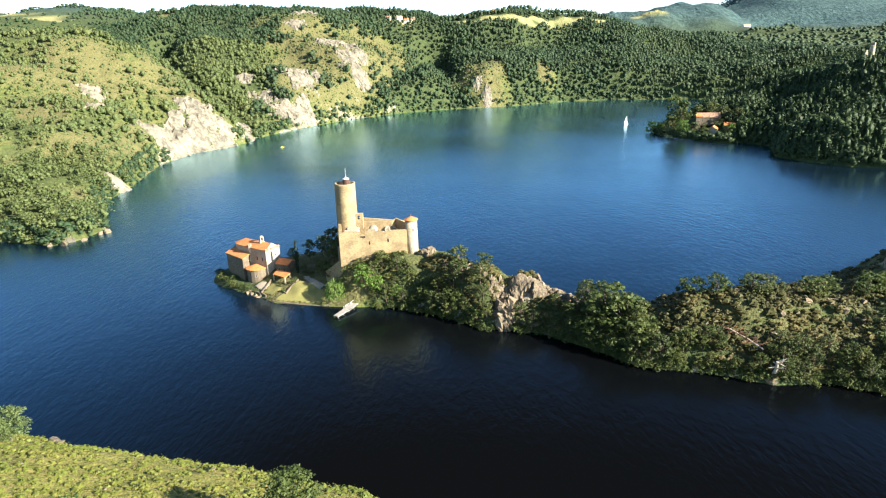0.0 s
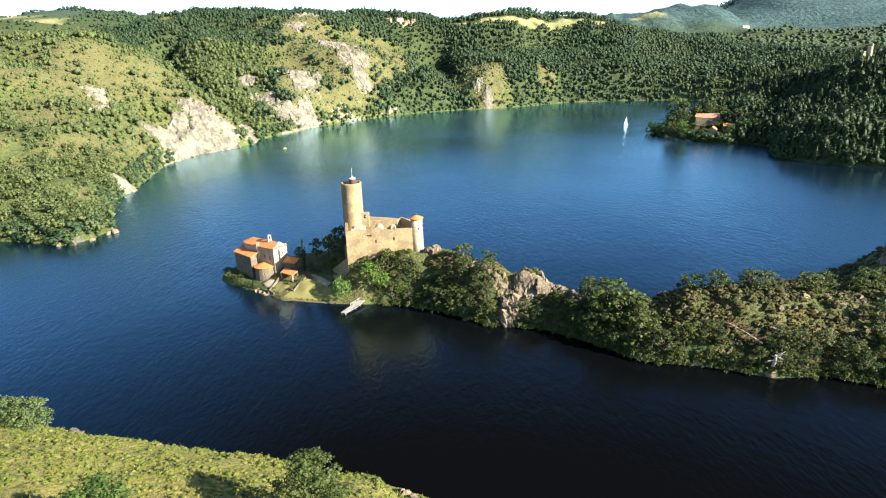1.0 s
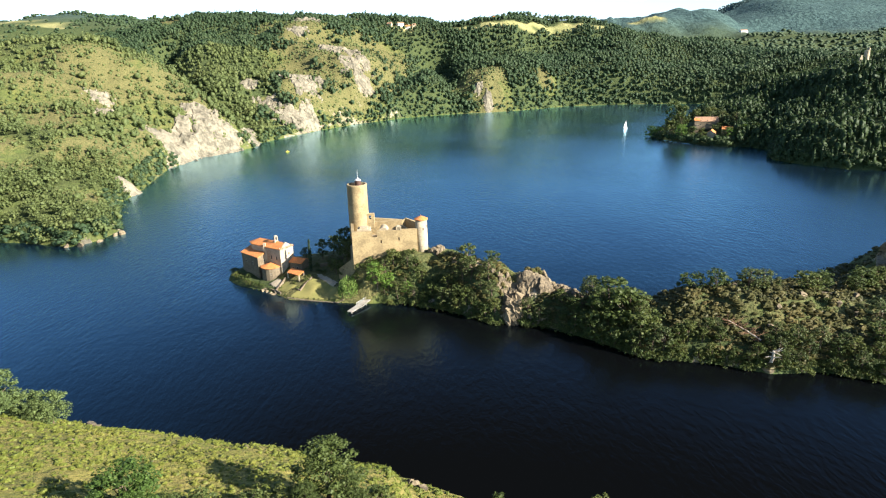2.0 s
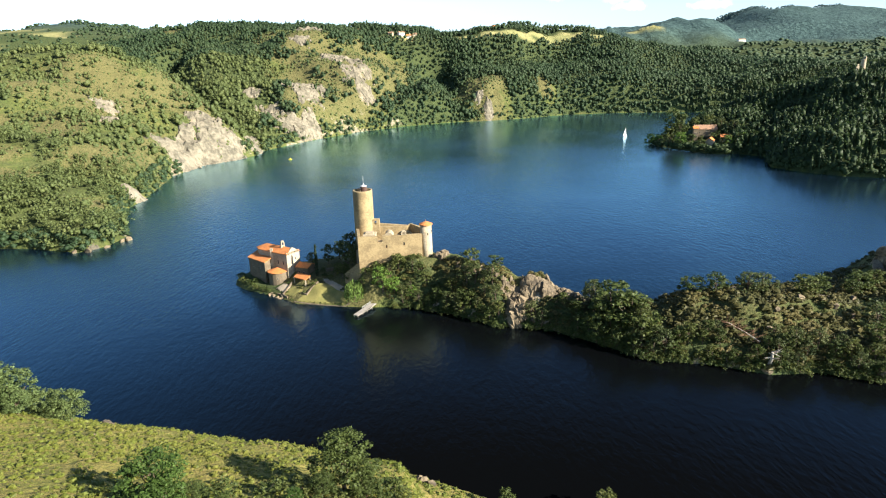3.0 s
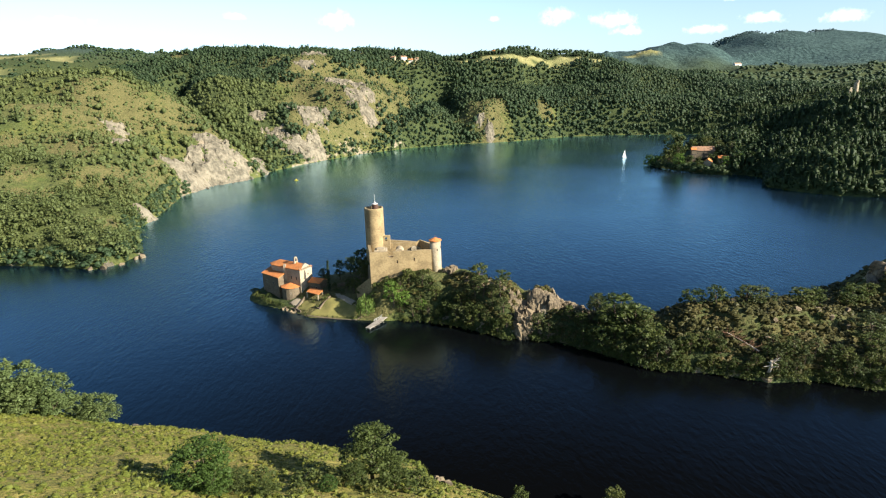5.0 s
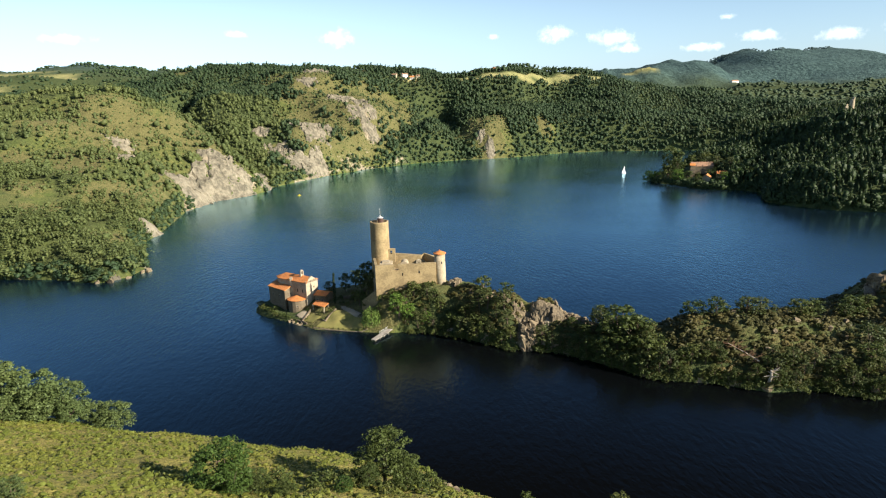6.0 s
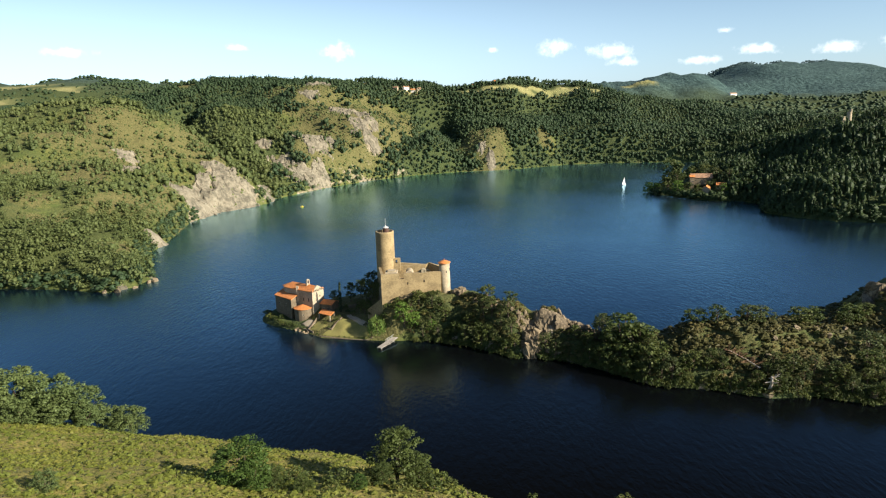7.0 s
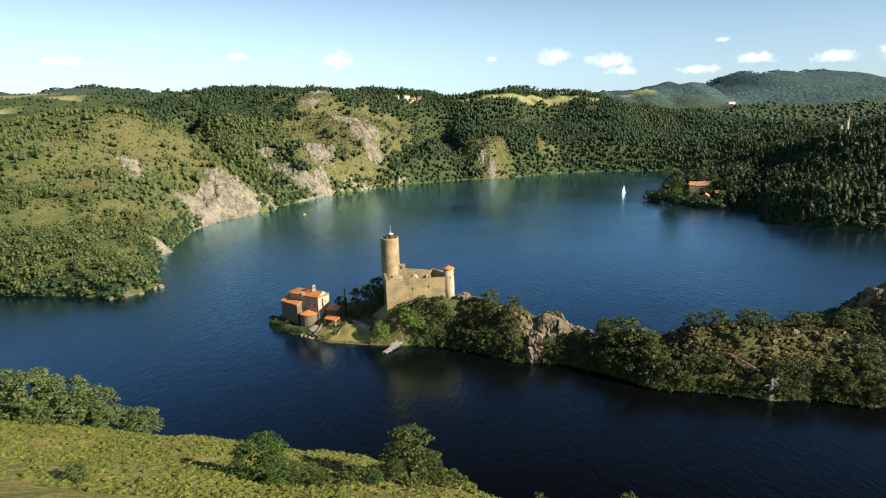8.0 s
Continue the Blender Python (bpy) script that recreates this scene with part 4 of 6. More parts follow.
# courtyard: paving and remains of vaults
bm = bmesh.new()
prism(bm, [(-46.5, 241), (-18, 243), (-20.5, 262.5), (-43, 262.5)], 14, 21.5)
part("courtyard", bm, MAT_PATH, castle, "pale gravel courtyard inside the walls")
bm = bmesh.new()
box(bm, (-43.6, 243.0, 21.5), (-38.4, 248.0, 27.5))
box(bm, (-42.6, 243.8, 27.5), (-39.4, 247.2, 28.1))
part("vaulted_room", bm, MAT_STONE_PALE, castle, "low pale vaulted room behind the front wall")


def vault(bm, x, y0, y1, r, z0, z1, sides=12):
    pts = [(x - r, z0), (x + r, z0)] + [(x + r * math.cos(math.pi * i / sides), z1 + r * math.sin(math.pi * i / sides)) for i in range(sides + 1)]
    a, b = [bm.verts.new((px, y0, pz)) for px, pz in pts], [bm.verts.new((px, y1, pz)) for px, pz in pts]
    bm.faces.new(a)
    bm.faces.new(b[::-1])
    for i in range(len(a)):
        bm.faces.new((a[i], a[(i + 1) % len(a)], b[(i + 1) % len(b)], b[i]))


bm = bmesh.new()
vault(bm, -33.2, 246, 251, 1.8, 21.5, 25.6)
part("small_vault", bm, MAT_STONE_PALE, castle)
bm = bmesh.new()
for i in range(14):
    a0, a1 = math.pi * i / 14, math.pi * (i + 1) / 14
    for r0, r1, y0, y1 in ((3.0, 4.2, 248, 249.2),):
        pts = [(-26.5 + r * math.cos(a), 23.2 + r * math.sin(a)) for r, a in ((r0, a0), (r1, a0), (r1, a1), (r0, a1))]
        va, vb = [bm.verts.new((px, y0, pz)) for px, pz in pts], [bm.verts.new((px, y1, pz)) for px, pz in pts]
        for f in (va, vb[::-1]):
            bm.faces.new(f)
        for k in range(4):
            bm.faces.new((va[k], va[(k + 1) % 4], vb[(k + 1) % 4], vb[k]))
part("ruined_arch", bm, MAT_STONE, castle, "remains of a round stone arch")
# the corner turret with its tiled cap
bm = bmesh.new()
TX, TY = -17.3, 243.6
ring(bm, TX, TY, [(2.55, 14), (2.45, 22), (2.35, 31.4), (0.01, 31.5)], 36)
turret = part("corner_turret", bm, MAT_STONE_PALE, castle, "slim round turret of pale stone", True)
bm = bmesh.new()
ring(bm, TX, TY, [(2.5, 31.2), (2.8, 31.25), (2.8, 31.5), (1.5, 32.1), (0.12, 32.6), (0.06, 32.7), (0.05, 33.3), (0.01, 33.35)], 36)
part("turret_roof", bm, MAT_TILE, turret, "flat conical roof of orange tiles")
for a, z in ((-70, 27.6), (-20, 28.4)):
    bm = bmesh.new()
    c, s = math.cos(radians(a)), math.sin(radians(a))
    m = pose(TX + 2.38 * c, TY + 2.38 * s, z, 0, 0, a)
    v = box(bm, (-0.06, -0.2, -0.5), (0.06, 0.2, 0.5))
    bmesh.ops.transform(bm, matrix=m, verts=v)
    part("turret_slit", bm, MAT_DARK, turret, "narrow dark loophole")


# ---- the chapel and the houses ----
def roof_slab(bm, corners, thick=0.28):
    """A sloping roof plane with thickness, given its upper face's corners."""
    a = [bm.verts.new(c) for c in corners]
    b = [bm.verts.new((c[0], c[1], c[2] - thick)) for c in corners]
    bm.faces.new(a)
    bm.faces.new(b[::-1])
    n = len(a)
    for i in range(n):
        bm.faces.new((a[i], b[i], b[(i + 1) % n], a[(i + 1) % n]))


def grow(outline, by):
    """The outline with its eaves pushed out from the middle."""
    c = sum((Vector(p) for p in outline), Vector((0, 0))) / len(outline)
    return [tuple(Vector(p) + (Vector(p) - c).normalized() * by) for p in outline]


def window(house, p0, p1, u, z, w=0.8, h=1.1, shutter=None):
    """A recessed window with a stone frame in the wall that runs from p0 to p1 (outside on the right)."""
    p0, p1 = Vector(p0), Vector(p1)
    ahead = (p1 - p0).normalized()
    out = Vector((ahead.y, -ahead.x))
    c = p0 + ahead * u
    turn = math.degrees(math.atan2(ahead.y, ahead.x))
    bm = bmesh.new()
    for a, b in (((-w / 2 - 0.12, -0.06, -0.12), (w / 2 + 0.12, 0.1, 0)), ((-w / 2 - 0.12, -0.05, h), (w / 2 + 0.12, 0.1, h + 0.14)), ((-w / 2 - 0.12, -0.05, 0), (-w / 2, 0.1, h)), ((w / 2, -0.05, 0), (w / 2 + 0.12, 0.1, h))):
        box(bm, a, b)
    bmesh.ops.transform(bm, matrix=pose(c.x, c.y, z, 0, 0, turn), verts=bm.verts)
    frame_ob = part("window", bm, MAT_RENDER, house)
    bm = bmesh.new()
    box(bm, (-w / 2, -0.015, 0), (w / 2, 0.05, h))
    bmesh.ops.transform(bm, matrix=pose(c.x, c.y, z, 0, 0, turn), verts=bm.verts)
    part("pane", bm, MAT_DARK, frame_ob)


# the lower house: a lean-to roof rising to the back
A = [(-99.6, 264.8), (-90.0, 256.2), (-86.4, 263.4), (-96.2, 271.6)]
lower_house = thing("lower_house", "stone house with a single-pitch orange tiled roof", "house")
bm = bmesh.new()
prism(bm, A, 2.0, [12.4, 12.4, 13.9, 13.9])
part("wall", bm, MAT_HOUSE, lower_house)
bm = bmesh.new()
e = grow(A, 0.5)
roof_slab(bm, [(*e[0], 12.55), (*e[1], 12.55), (*e[2], 14.25), (*e[3], 14.25)])
part("roof", bm, MAT_TILE, lower_house, "faded orange canal tiles")
window(lower_house, A[0], A[1], 3.4, 8.6)
window(lower_house, A[0], A[1], 8.6, 8.6)
window(lower_house, A[1], A[2], 3.8, 9.4, 0.7, 1.0)

# the chapel: long body, low ridge, rounded end towards the lake
chapel = thing("chapel", "stone chapel with orange tiled roof and a bell gable", "chapel")
B = [(-94.6, 265.6), (-87.2, 260.2), (-79.6, 255.2), (-75.4, 261.6), (-84.0, 267.6), (-90.0, 271.4), (-94.4, 271.4), (-96.2, 268.6)]
bm = bmesh.new()
prism(bm, B, 5.0, 16.0)
part("wall", bm, MAT_RENDER, chapel, "pale lime-rendered walls")
bm = bmesh.new()
e = grow(B, 0.45)
ridge = [(-91.5, 268.0, 18.0), (-78.0, 258.6, 18.2)]
roof_slab(bm, [(*e[0], 16.15), (*e[1], 16.15), (*e[2], 16.15), ridge[1], ridge[0]])
roof_slab(bm, [(*e[3], 16.15), (*e[4], 16.15), (*e[5], 16.15), ridge[0], ridge[1]])
roof_slab(bm, [(*e[5], 16.15), (*e[6], 16.15), ridge[0]])
roof_slab(bm, [(*e[6], 16.15), (*e[7], 16.15), ridge[0]])
roof_slab(bm, [(*e[7], 16.15), (*e[0], 16.15), ridge[0]])
part("roof", bm, MAT_TILE, chapel, "weathered orange canal tiles")
bm = bmesh.new()
prism(bm, [(-79.6, 255.2), (-75.4, 261.6), (-75.7, 261.8), (-79.9, 255.4)], 15.6, 16.6)
q = [Vector((-79.6, 255.2)), Vector((-75.4, 261.6))]
m = q[0].lerp(q[1], 0.5)
gable = [(q[0].x, q[0].y, 15.9), (q[1].x, q[1].y, 15.9), (m.x, m.y, 18.5)]
back = [(x - 0.55, y + 0.35, z) for x, y, z in gable]
va, vb = [bm.verts.new(c) for c in gable], [bm.verts.new(c) for c in back]
bm.faces.new(va)
bm.faces.new(vb[::-1])
for i in range(3):
    bm.faces.new((va[i], va[(i + 1) % 3], vb[(i + 1) % 3], vb[i]))
part("gable", bm, MAT_RENDER, chapel)
# bell gable: an arched slab with an opening
bm = bmesh.new()
sides = 10
outer = [(-0.95, 0), (-0.95, 1.9)] + [(-0.95 * math.cos(math.pi * i / sides), 1.9 + 0.95 * math.sin(math.pi * i / sides)) for i in range(1, sides)] + [(0.95, 1.9), (0.95, 0)]
inner = [(-0.45, 0.6), (-0.45, 1.7)] + [(-0.45 * math.cos(math.pi * i / sides), 1.7 + 0.45 * math.sin(math.pi * i / sides)) for i in range(1, sides)] + [(0.45, 1.7), (0.45, 0.6)]
rows = [[bm.verts.new((u, y, z)) for u, z in pts] for y in (-0.3, 0.3) for pts in (outer, inner)]
n = len(outer)
for i in range(n):
    j = (i + 1) % n
    bm.faces.new((rows[0][i], rows[0][j], rows[1][j], rows[1][i]))
    bm.faces.new((rows[2][i], rows[3][i], rows[3][j], rows[2][j]))
    bm.faces.new((rows[0][i], rows[2][i], rows[2][j], rows[0][j]))
    bm.faces.new((rows[1][i], rows[1][j], rows[3][j], rows[3][i]))
box(bm, (-1.15, -0.4, -0.6), (1.15, 0.4, 0.1))
bmesh.ops.transform(bm, matrix=pose(-82.6, 261.7, 17.9, 0, 0, 57), verts=bm.verts)
part("bell_gable", bm, MAT_RENDER, chapel, "small arched bell gable of pale stone")
bm = bmesh.new()
box(bm, (-88.1, 260.0, 8.0), (-87.0, 261.0, 17.6))
part("buttress", bm, MAT_RENDER, chapel, "tall pale buttress against the chapel wall")
window(chapel, B[1], B[2], 3.4, 11.0, 0.7, 1.6)
window(chapel, B[1], B[2], 6.6, 11.0, 0.7, 1.6)
window(chapel, B[2], B[3], 5.0, 12.6, 0.6, 0.9)

# the round-ended annexe under the chapel
apse = thing("round_annexe", "half-round stone annexe with a tiled roof", "house")
bm = bmesh.new()
AX, AY = -84.6, 256.8
arc = [(AX + 4.2 * math.cos(radians(a)), AY + 3.9 * math.sin(radians(a))) for a in range(170, 371, 20)]
prism(bm, arc, 2.0, 8.3)
part("wall", bm, MAT_HOUSE, apse)
bm = bmesh.new()
arc2 = [(AX + 4.6 * math.cos(radians(a)), AY + 4.3 * math.sin(radians(a))) for a in range(170, 371, 20)]
peak = (AX - 0.4, AY + 0.9, 9.6)
for i in range(len(arc2) - 1):
    roof_slab(bm, [(*arc2[i], 8.4), (*arc2[i + 1], 8.4), peak], 0.24)
part("roof", bm, MAT_TILE, apse, "orange canal tiles in a fan")
window(apse, arc[5], arc[6], 0.7, 5.2, 0.5, 0.9)

# the small house and the open shed by the garden
cottage = thing("garden_cottage", "small stone cottage with an orange tiled roof", "house")
D = [(-76.4, 257.0), (-70.8, 254.8), (-67.9, 259.6), (-73.6, 262.6)]
bm = bmesh.new()
prism(bm, D, 4.5, 9.8)
part("wall", bm, MAT_HOUSE, cottage)
bm = bmesh.new()
e = grow(D, 0.45)
r0, r1 = ((e[0][0] + e[3][0]) / 2, (e[0][1] + e[3][1]) / 2, 11.2), ((e[1][0] + e[2][0]) / 2, (e[1][1] + e[2][1]) / 2, 11.2)
roof_slab(bm, [(*e[0], 9.85), (*e[1], 9.85), r1, r0])
roof_slab(bm, [(*e[2], 9.85), (*e[3], 9.85), r0, r1])
part("roof", bm, MAT_TILE, cottage)
bm = bmesh.new()
g1, g2 = Vector(D[1]), Vector(D[2])
gm = (g1 + g2) / 2
for a, b in (((g1, g2)),):
    v = [bm.verts.new(c) for c in ((g1.x, g1.y, 9.7), (g2.x, g2.y, 9.7), (gm.x, gm.y, 10.95), (g1.x - 0.4, g1.y + 0.2, 9.7), (g2.x - 0.4, g2.y + 0.2, 9.7), (gm.x - 0.4, gm.y + 0.2, 10.95))]
    for f in ((0, 1, 2), (5, 4, 3), (0, 3, 4, 1), (1, 4, 5, 2), (2, 5, 3, 0)):
        bm.faces.new([v[i] for i in f])
part("gable", bm, MAT_HOUSE, cottage)
window(cottage, D[0], D[1], 1.7, 6.8)
window(cottage, D[0], D[1], 4.0, 6.8)

shed = thing("open_shed", "open garden shed with a tiled lean-to roof", "shed")
E_ = [(-76.4, 251.4), (-70.2, 246.9), (-68.6, 250.4), (-75.2, 254.8)]
bm = bmesh.new()
roof_slab(bm, [(*E_[0], 7.0), (*E_[1], 7.0), (*E_[2], 7.9), (*E_[3], 7.9)], 0.3)
part("roof", bm, MAT_TILE, shed, "faded orange canal tiles")
for x, y in (E_[0], E_[1], E_[2]):
    bm = bmesh.new()
    k = 0.94
    cx, cy = -72.6 + (x + 72.6) * k, 250.9 + (y - 250.9) * k
    box(bm, (cx - 0.22, cy - 0.22, 1.8), (cx + 0.22, cy + 0.22, 7.0))
    part("post", bm, MAT_RENDER, shed)
bm = bmesh.new()
wall_run(bm, (-68.9, 250.0), (-75.2, 254.2), 2.5, 7.6, 0.4)
part("back_wall", bm, MAT_HOUSE, shed)

# ---- single trees near the camera, on the island and the peninsula ----
def limb(bm, a, b, r0, r1, sides=6):
    """A tapered round limb from a to b."""
    a, b = Vector(a), Vector(b)
    m = (b - a).to_track_quat("Z", "Y").to_matrix()
    rows = []
    for p, r in ((a, r0), (a.lerp(b, 0.5) + Vector((0.04, -0.03, 0)) * (b - a).length, (r0 + r1) / 2), (b, r1)):
        rows.append([bm.verts.new(p + m @ Vector((r * math.cos(2 * math.pi * i / sides), r * math.sin(2 * math.pi * i / sides), 0))) for i in range(sides)])
    for c, d in zip(rows, rows[1:]):
        for i in range(sides):
            bm.faces.new((c[i], c[(i + 1) % sides], d[(i + 1) % sides], d[i]))
    bm.faces.new(rows[0][::-1])
    bm.faces.new(rows[-1])


def crown_mesh(v, f, mat):
    return mesh_from("crown", v, f, mat)


def make_tree(name, kind, label, category, seed, leaves, high=10.0):
    """A tree about 10 m high at the origin: trunk with limbs, and a crown of many small tufts."""
    rng = np.random.default_rng(seed)
    tree = thing(name, label, category)
    bm = bmesh.new()
    h = high
    if kind == "full":
        m = 110
        ang = np.arange(m) * 2.4 + rng.uniform(-0.5, 0.5, m)
        z = rng.uniform(0.16, 0.94, m) * h
        k = np.sqrt(np.clip(1 - ((z / h - 0.45) / 0.56) ** 2, 0.05, 1)) * 0.36 * h * np.sqrt(rng.uniform(0.03, 1.1, m))
        c = np.stack([np.cos(ang) * k, np.sin(ang) * k, z], -1)
        r = rng.uniform(0.05, 0.115, m) * h
        v, f = leaf_quads(rng, c, r, 60, 0.0145 * h, 0.6, 0.4)
        top, tr = 0.6 * h, 0.028 * h
    elif kind == "oak":
        m = 38
        ang = np.arange(m) * 2.4 + rng.uniform(-0.4, 0.4, m)
        z = rng.uniform(0.26, 0.92, m) * h
        k = np.sqrt(np.clip(1 - ((z / h - 0.52) / 0.5) ** 2, 0.05, 1)) * 0.31 * h * rng.uniform(0.35, 1.15, m)
        c = np.stack([np.cos(ang) * k, np.sin(ang) * k, z], -1)
        r = rng.uniform(0.055, 0.13, m) * h
        v, f = leaf_quads(rng, c, r, 30, 0.026 * h, 0.75, 0.3)
        top, tr = 0.55 * h, 0.028 * h
    elif kind == "pine":
        m = 32
        ang = np.arange(m) * 2.4 + rng.uniform(-0.5, 0.5, m)
        z = np.linspace(0.34, 0.97, m) * h
        k = (0.07 + 0.27 * np.sin(np.clip((1.02 - z / h) / 0.68, 0, 1) * 1.9)) * h * rng.uniform(0.6, 1.15, m)
        c = np.stack([np.cos(ang) * k, np.sin(ang) * k, z], -1)
        r = rng.uniform(0.055, 0.125, m) * h
        v, f = leaf_quads(rng, c, r, 30, 0.024 * h, 0.45, 0.6)
        top, tr = 0.92 * h, 0.024 * h
    elif kind == "bush":
        m = 22
        ang = rng.uniform(0, 6.28, m)
        k = np.sqrt(rng.random(m)) * 0.48 * h
        z = (0.2 + 0.5 * (1 - (k / (0.5 * h)) ** 2) * rng.uniform(0.5, 1.1, m)) * h
        c = np.stack([np.cos(ang) * k, np.sin(ang) * k, z], -1)
        r = rng.uniform(0.09, 0.2, m) * h
        v, f = leaf_quads(rng, c, r, 20, 0.042 * h, 0.8, 0.3)
        top, tr = 0.4 * h, 0.03 * h
    elif kind == "cypress":
        m = 22
        z = np.linspace(0.07, 0.97, m) * h
        c = np.stack([rng.normal(size=m) * 0.012 * h, rng.normal(size=m) * 0.012 * h, z], -1)
        r = (0.03 + 0.055 * np.sin(np.clip(z / h, 0, 1) ** 0.6 * 3.0)) * h
        v, f = leaf_quads(rng, c, r, 46, 0.02 * h, 1.3, 0.8)
        top, tr = 0.5 * h, 0.012 * h
    else:   # willow: a dome of hanging strands
        m = 260
        ang = rng.uniform(0, 6.28, m)
        k = np.sqrt(rng.random(m)) * 0.42 * h
        tops = (0.98 - 0.55 * (k / (0.45 * h)) ** 2) * h
        strands = []
        for a, q, t0 in zip(ang, k, tops):
            low = max(0.08 * h, t0 - rng.uniform(0.35, 0.8) * h)
            for zz in np.arange(low, t0, 0.055 * h):
                strands.append((math.cos(a) * (q + 0.04 * (t0 - zz)), math.sin(a) * (q + 0.04 * (t0 - zz)), zz))
        c = np.array(strands)
        v, f = leaf_quads(rng, c, np.full(len(c), 0.03 * h), 1, 0.028 * h, 1.5)
        q = v.reshape(-1, 4, 3)
        middle = q.mean(1, keepdims=True)
        v = (middle + (q - middle) * np.array([0.45, 0.45, 1.9])).reshape(-1, 3)
        top, tr = 0.7 * h, 0.035 * h
    v[:, 2] = np.maximum(v[:, 2], 0.02 * h)
    limb(bm, (0, 0, -0.05 * h), (0.02 * h, 0.01 * h, top), tr, tr * 0.35, 8)
    for i in range(3 if kind == "bush" else 7):
        j = rng.integers(0, len(c))
        if kind in ("full", "oak", "pine", "willow", "bush"):
            z0 = rng.uniform(0.25, 0.8) * top
            limb(bm, (0.02 * h * z0 / top, 0, z0), c[j] * np.array([0.85, 0.85, 0.95]), tr * 0.4, tr * 0.12, 5)
    part("trunk", bm, MAT_BARK, tree)
    crown = new("crown", crown_mesh(v, f, leaves))
    crown.parent = tree
    return tree


def plant(proto, x, y, tall, rng, wide=1.0, sink=0.25, proto_high=10.0, z=None, used=set()):
    """Stand a copy of a tree on the ground."""
    z = float(land(np.array([x]), np.array([y]))[0]) if z is None else z
    k = tall / proto_high
    m = pose(x, y, z - sink, rng.uniform(-3, 3), rng.uniform(-3, 3), rng.uniform(0, 360)) @ Matrix.Diagonal((k * wide, k * wide, k, 1))
    if proto.name not in used:
        used.add(proto.name)
        proto.matrix_basis = m
        return proto
    return copy_thing(proto, m @ Matrix.Diagonal((*[1 / v for v in proto.scale], 1)))


def proto(n, *args):
    return [make_tree(*args[:4], args[4] + i, args[5]) for i in range(n)]


OAKS = proto(5, "oak_tree", "oak", "dark green oak with a rounded uneven crown", "tree", 11, LEAF_OAK)
PINE_TREES = proto(5, "pine_tree", "pine", "grey-green pine with layered spreading boughs", "tree", 31, LEAF_PINE)
BUSHES = proto(4, "bush", "bush", "dense green bush on a rocky slope", "bush", 51, LEAF_OAK)
WILLOW = proto(1, "willow_tree", "willow", "bright green weeping willow beside the jetty", "tree", 71, LEAF_WILLOW)
CYPRESS = proto(1, "cypress_tree", "cypress", "tall dark narrow cypress beside the cottage", "tree", 81, LEAF_DARK)
LIGHT_OAKS = proto(2, "young_ash_tree", "oak", "fresh light green broadleaf tree on the shore", "tree", 91, LEAF_BRIGHT)
FULL_PINES = proto(3, "pine_tree", "full", "dense blue-green pine with soft rounded boughs", "tree", 111, LEAF_PINE_FAIR)
GREEN_OAKS = proto(1, "ash_tree", "full", "dense bright green ash standing in the heath", "tree", 131, LEAF_GREEN)
FULL_OAKS = proto(3, "oak_tree", "full", "dense dark green oak standing in the heath", "tree", 121, LEAF_OAK)
rng = np.random.default_rng(5)

# island: the garden trees
plant(WILLOW[0], -47.3, 235.0, 8.6, rng, 1.25)
plant(CYPRESS[0], -66.2, 252.6, 15.0, rng, 0.62)
for x, y, t, w, kind in ((-35.6, 232.8, 11.5, 0.95, LIGHT_OAKS[0]), (-31.0, 232.2, 8.0, 1.0, LIGHT_OAKS[1]), (-24.0, 231.5, 6.0, 1.1, LIGHT_OAKS[1])):
    plant(kind, x, y, t, rng, w)
for x, y, t, w in ((-62.5, 262.0, 10.0, 0.9), (-55.0, 262.0, 11.0, 1.0), (-51.0, 258.5, 12.0, 1.05), (-50.5, 252.5, 10.5, 1.0), (-54.0, 246.5, 8.0, 1.0), (-51.0, 244.0, 6.5, 1.1), (-58.5, 268.0, 9.0, 1.0), (-71.5, 268.0, 6.5, 1.2),
                   (-47.5, 248.0, 9.0, 0.9), (-56.5, 252.0, 5.5, 1.1)):
    plant(OAKS[int(rng.integers(5))], x, y, t, rng, w)
for x, y, t, w in ((-102.0, 262.0, 3.2, 1.4), (-98.0, 257.6, 3.0, 1.3), (-93.5, 253.4, 3.4, 1.2), (-90.5, 251.6, 3.6, 1.1), (-104.5, 267.0, 3.0, 1.5), (-87.5, 250.4, 2.2, 1.2), (-67.2, 246.4, 2.6, 1.1), (-60.0, 250.6, 2.6, 1.3), (-70.5, 243.6, 1.8, 1.2),
                   (-64.4, 256.8, 3.0, 1.2), (-78.6, 252.0, 2.0, 1.2), (-53.0, 240.0, 2.2, 1.3), (-84.0, 247.8, 1.8, 1.3), (-75.4, 240.4, 1.3, 1.2), (-100.5, 259.6, 2.6, 1.4), (-96.0, 255.4, 2.8, 1.3), (-91.6, 250.4, 2.0, 1.4), (-103.6, 264.4, 2.4, 1.4), (-105.8, 270.0, 2.6, 1.5), (-95.2, 257.6, 3.0, 1.2), (-88.8, 249.0, 1.8, 1.4), (-78.2, 246.6, 1.4, 1.3), (-72.6, 247.0, 1.6, 1.2), (-66.6, 248.8, 2.0, 1.3), (-63.0, 252.4, 2.4, 1.2), (-58.0, 254.6, 3.0, 1.3)):
    plant(BUSHES[int(rng.integers(4))], x, y, t, rng, w)

for i in range(13):
    x = -44.5 + 2.0 * i
    plant(BUSHES[i % 4], x, 237.4 + 0.1 * (x + 45) - rng.uniform(0.2, 1.4), rng.uniform(2.2, 4.6), rng, 1.1)

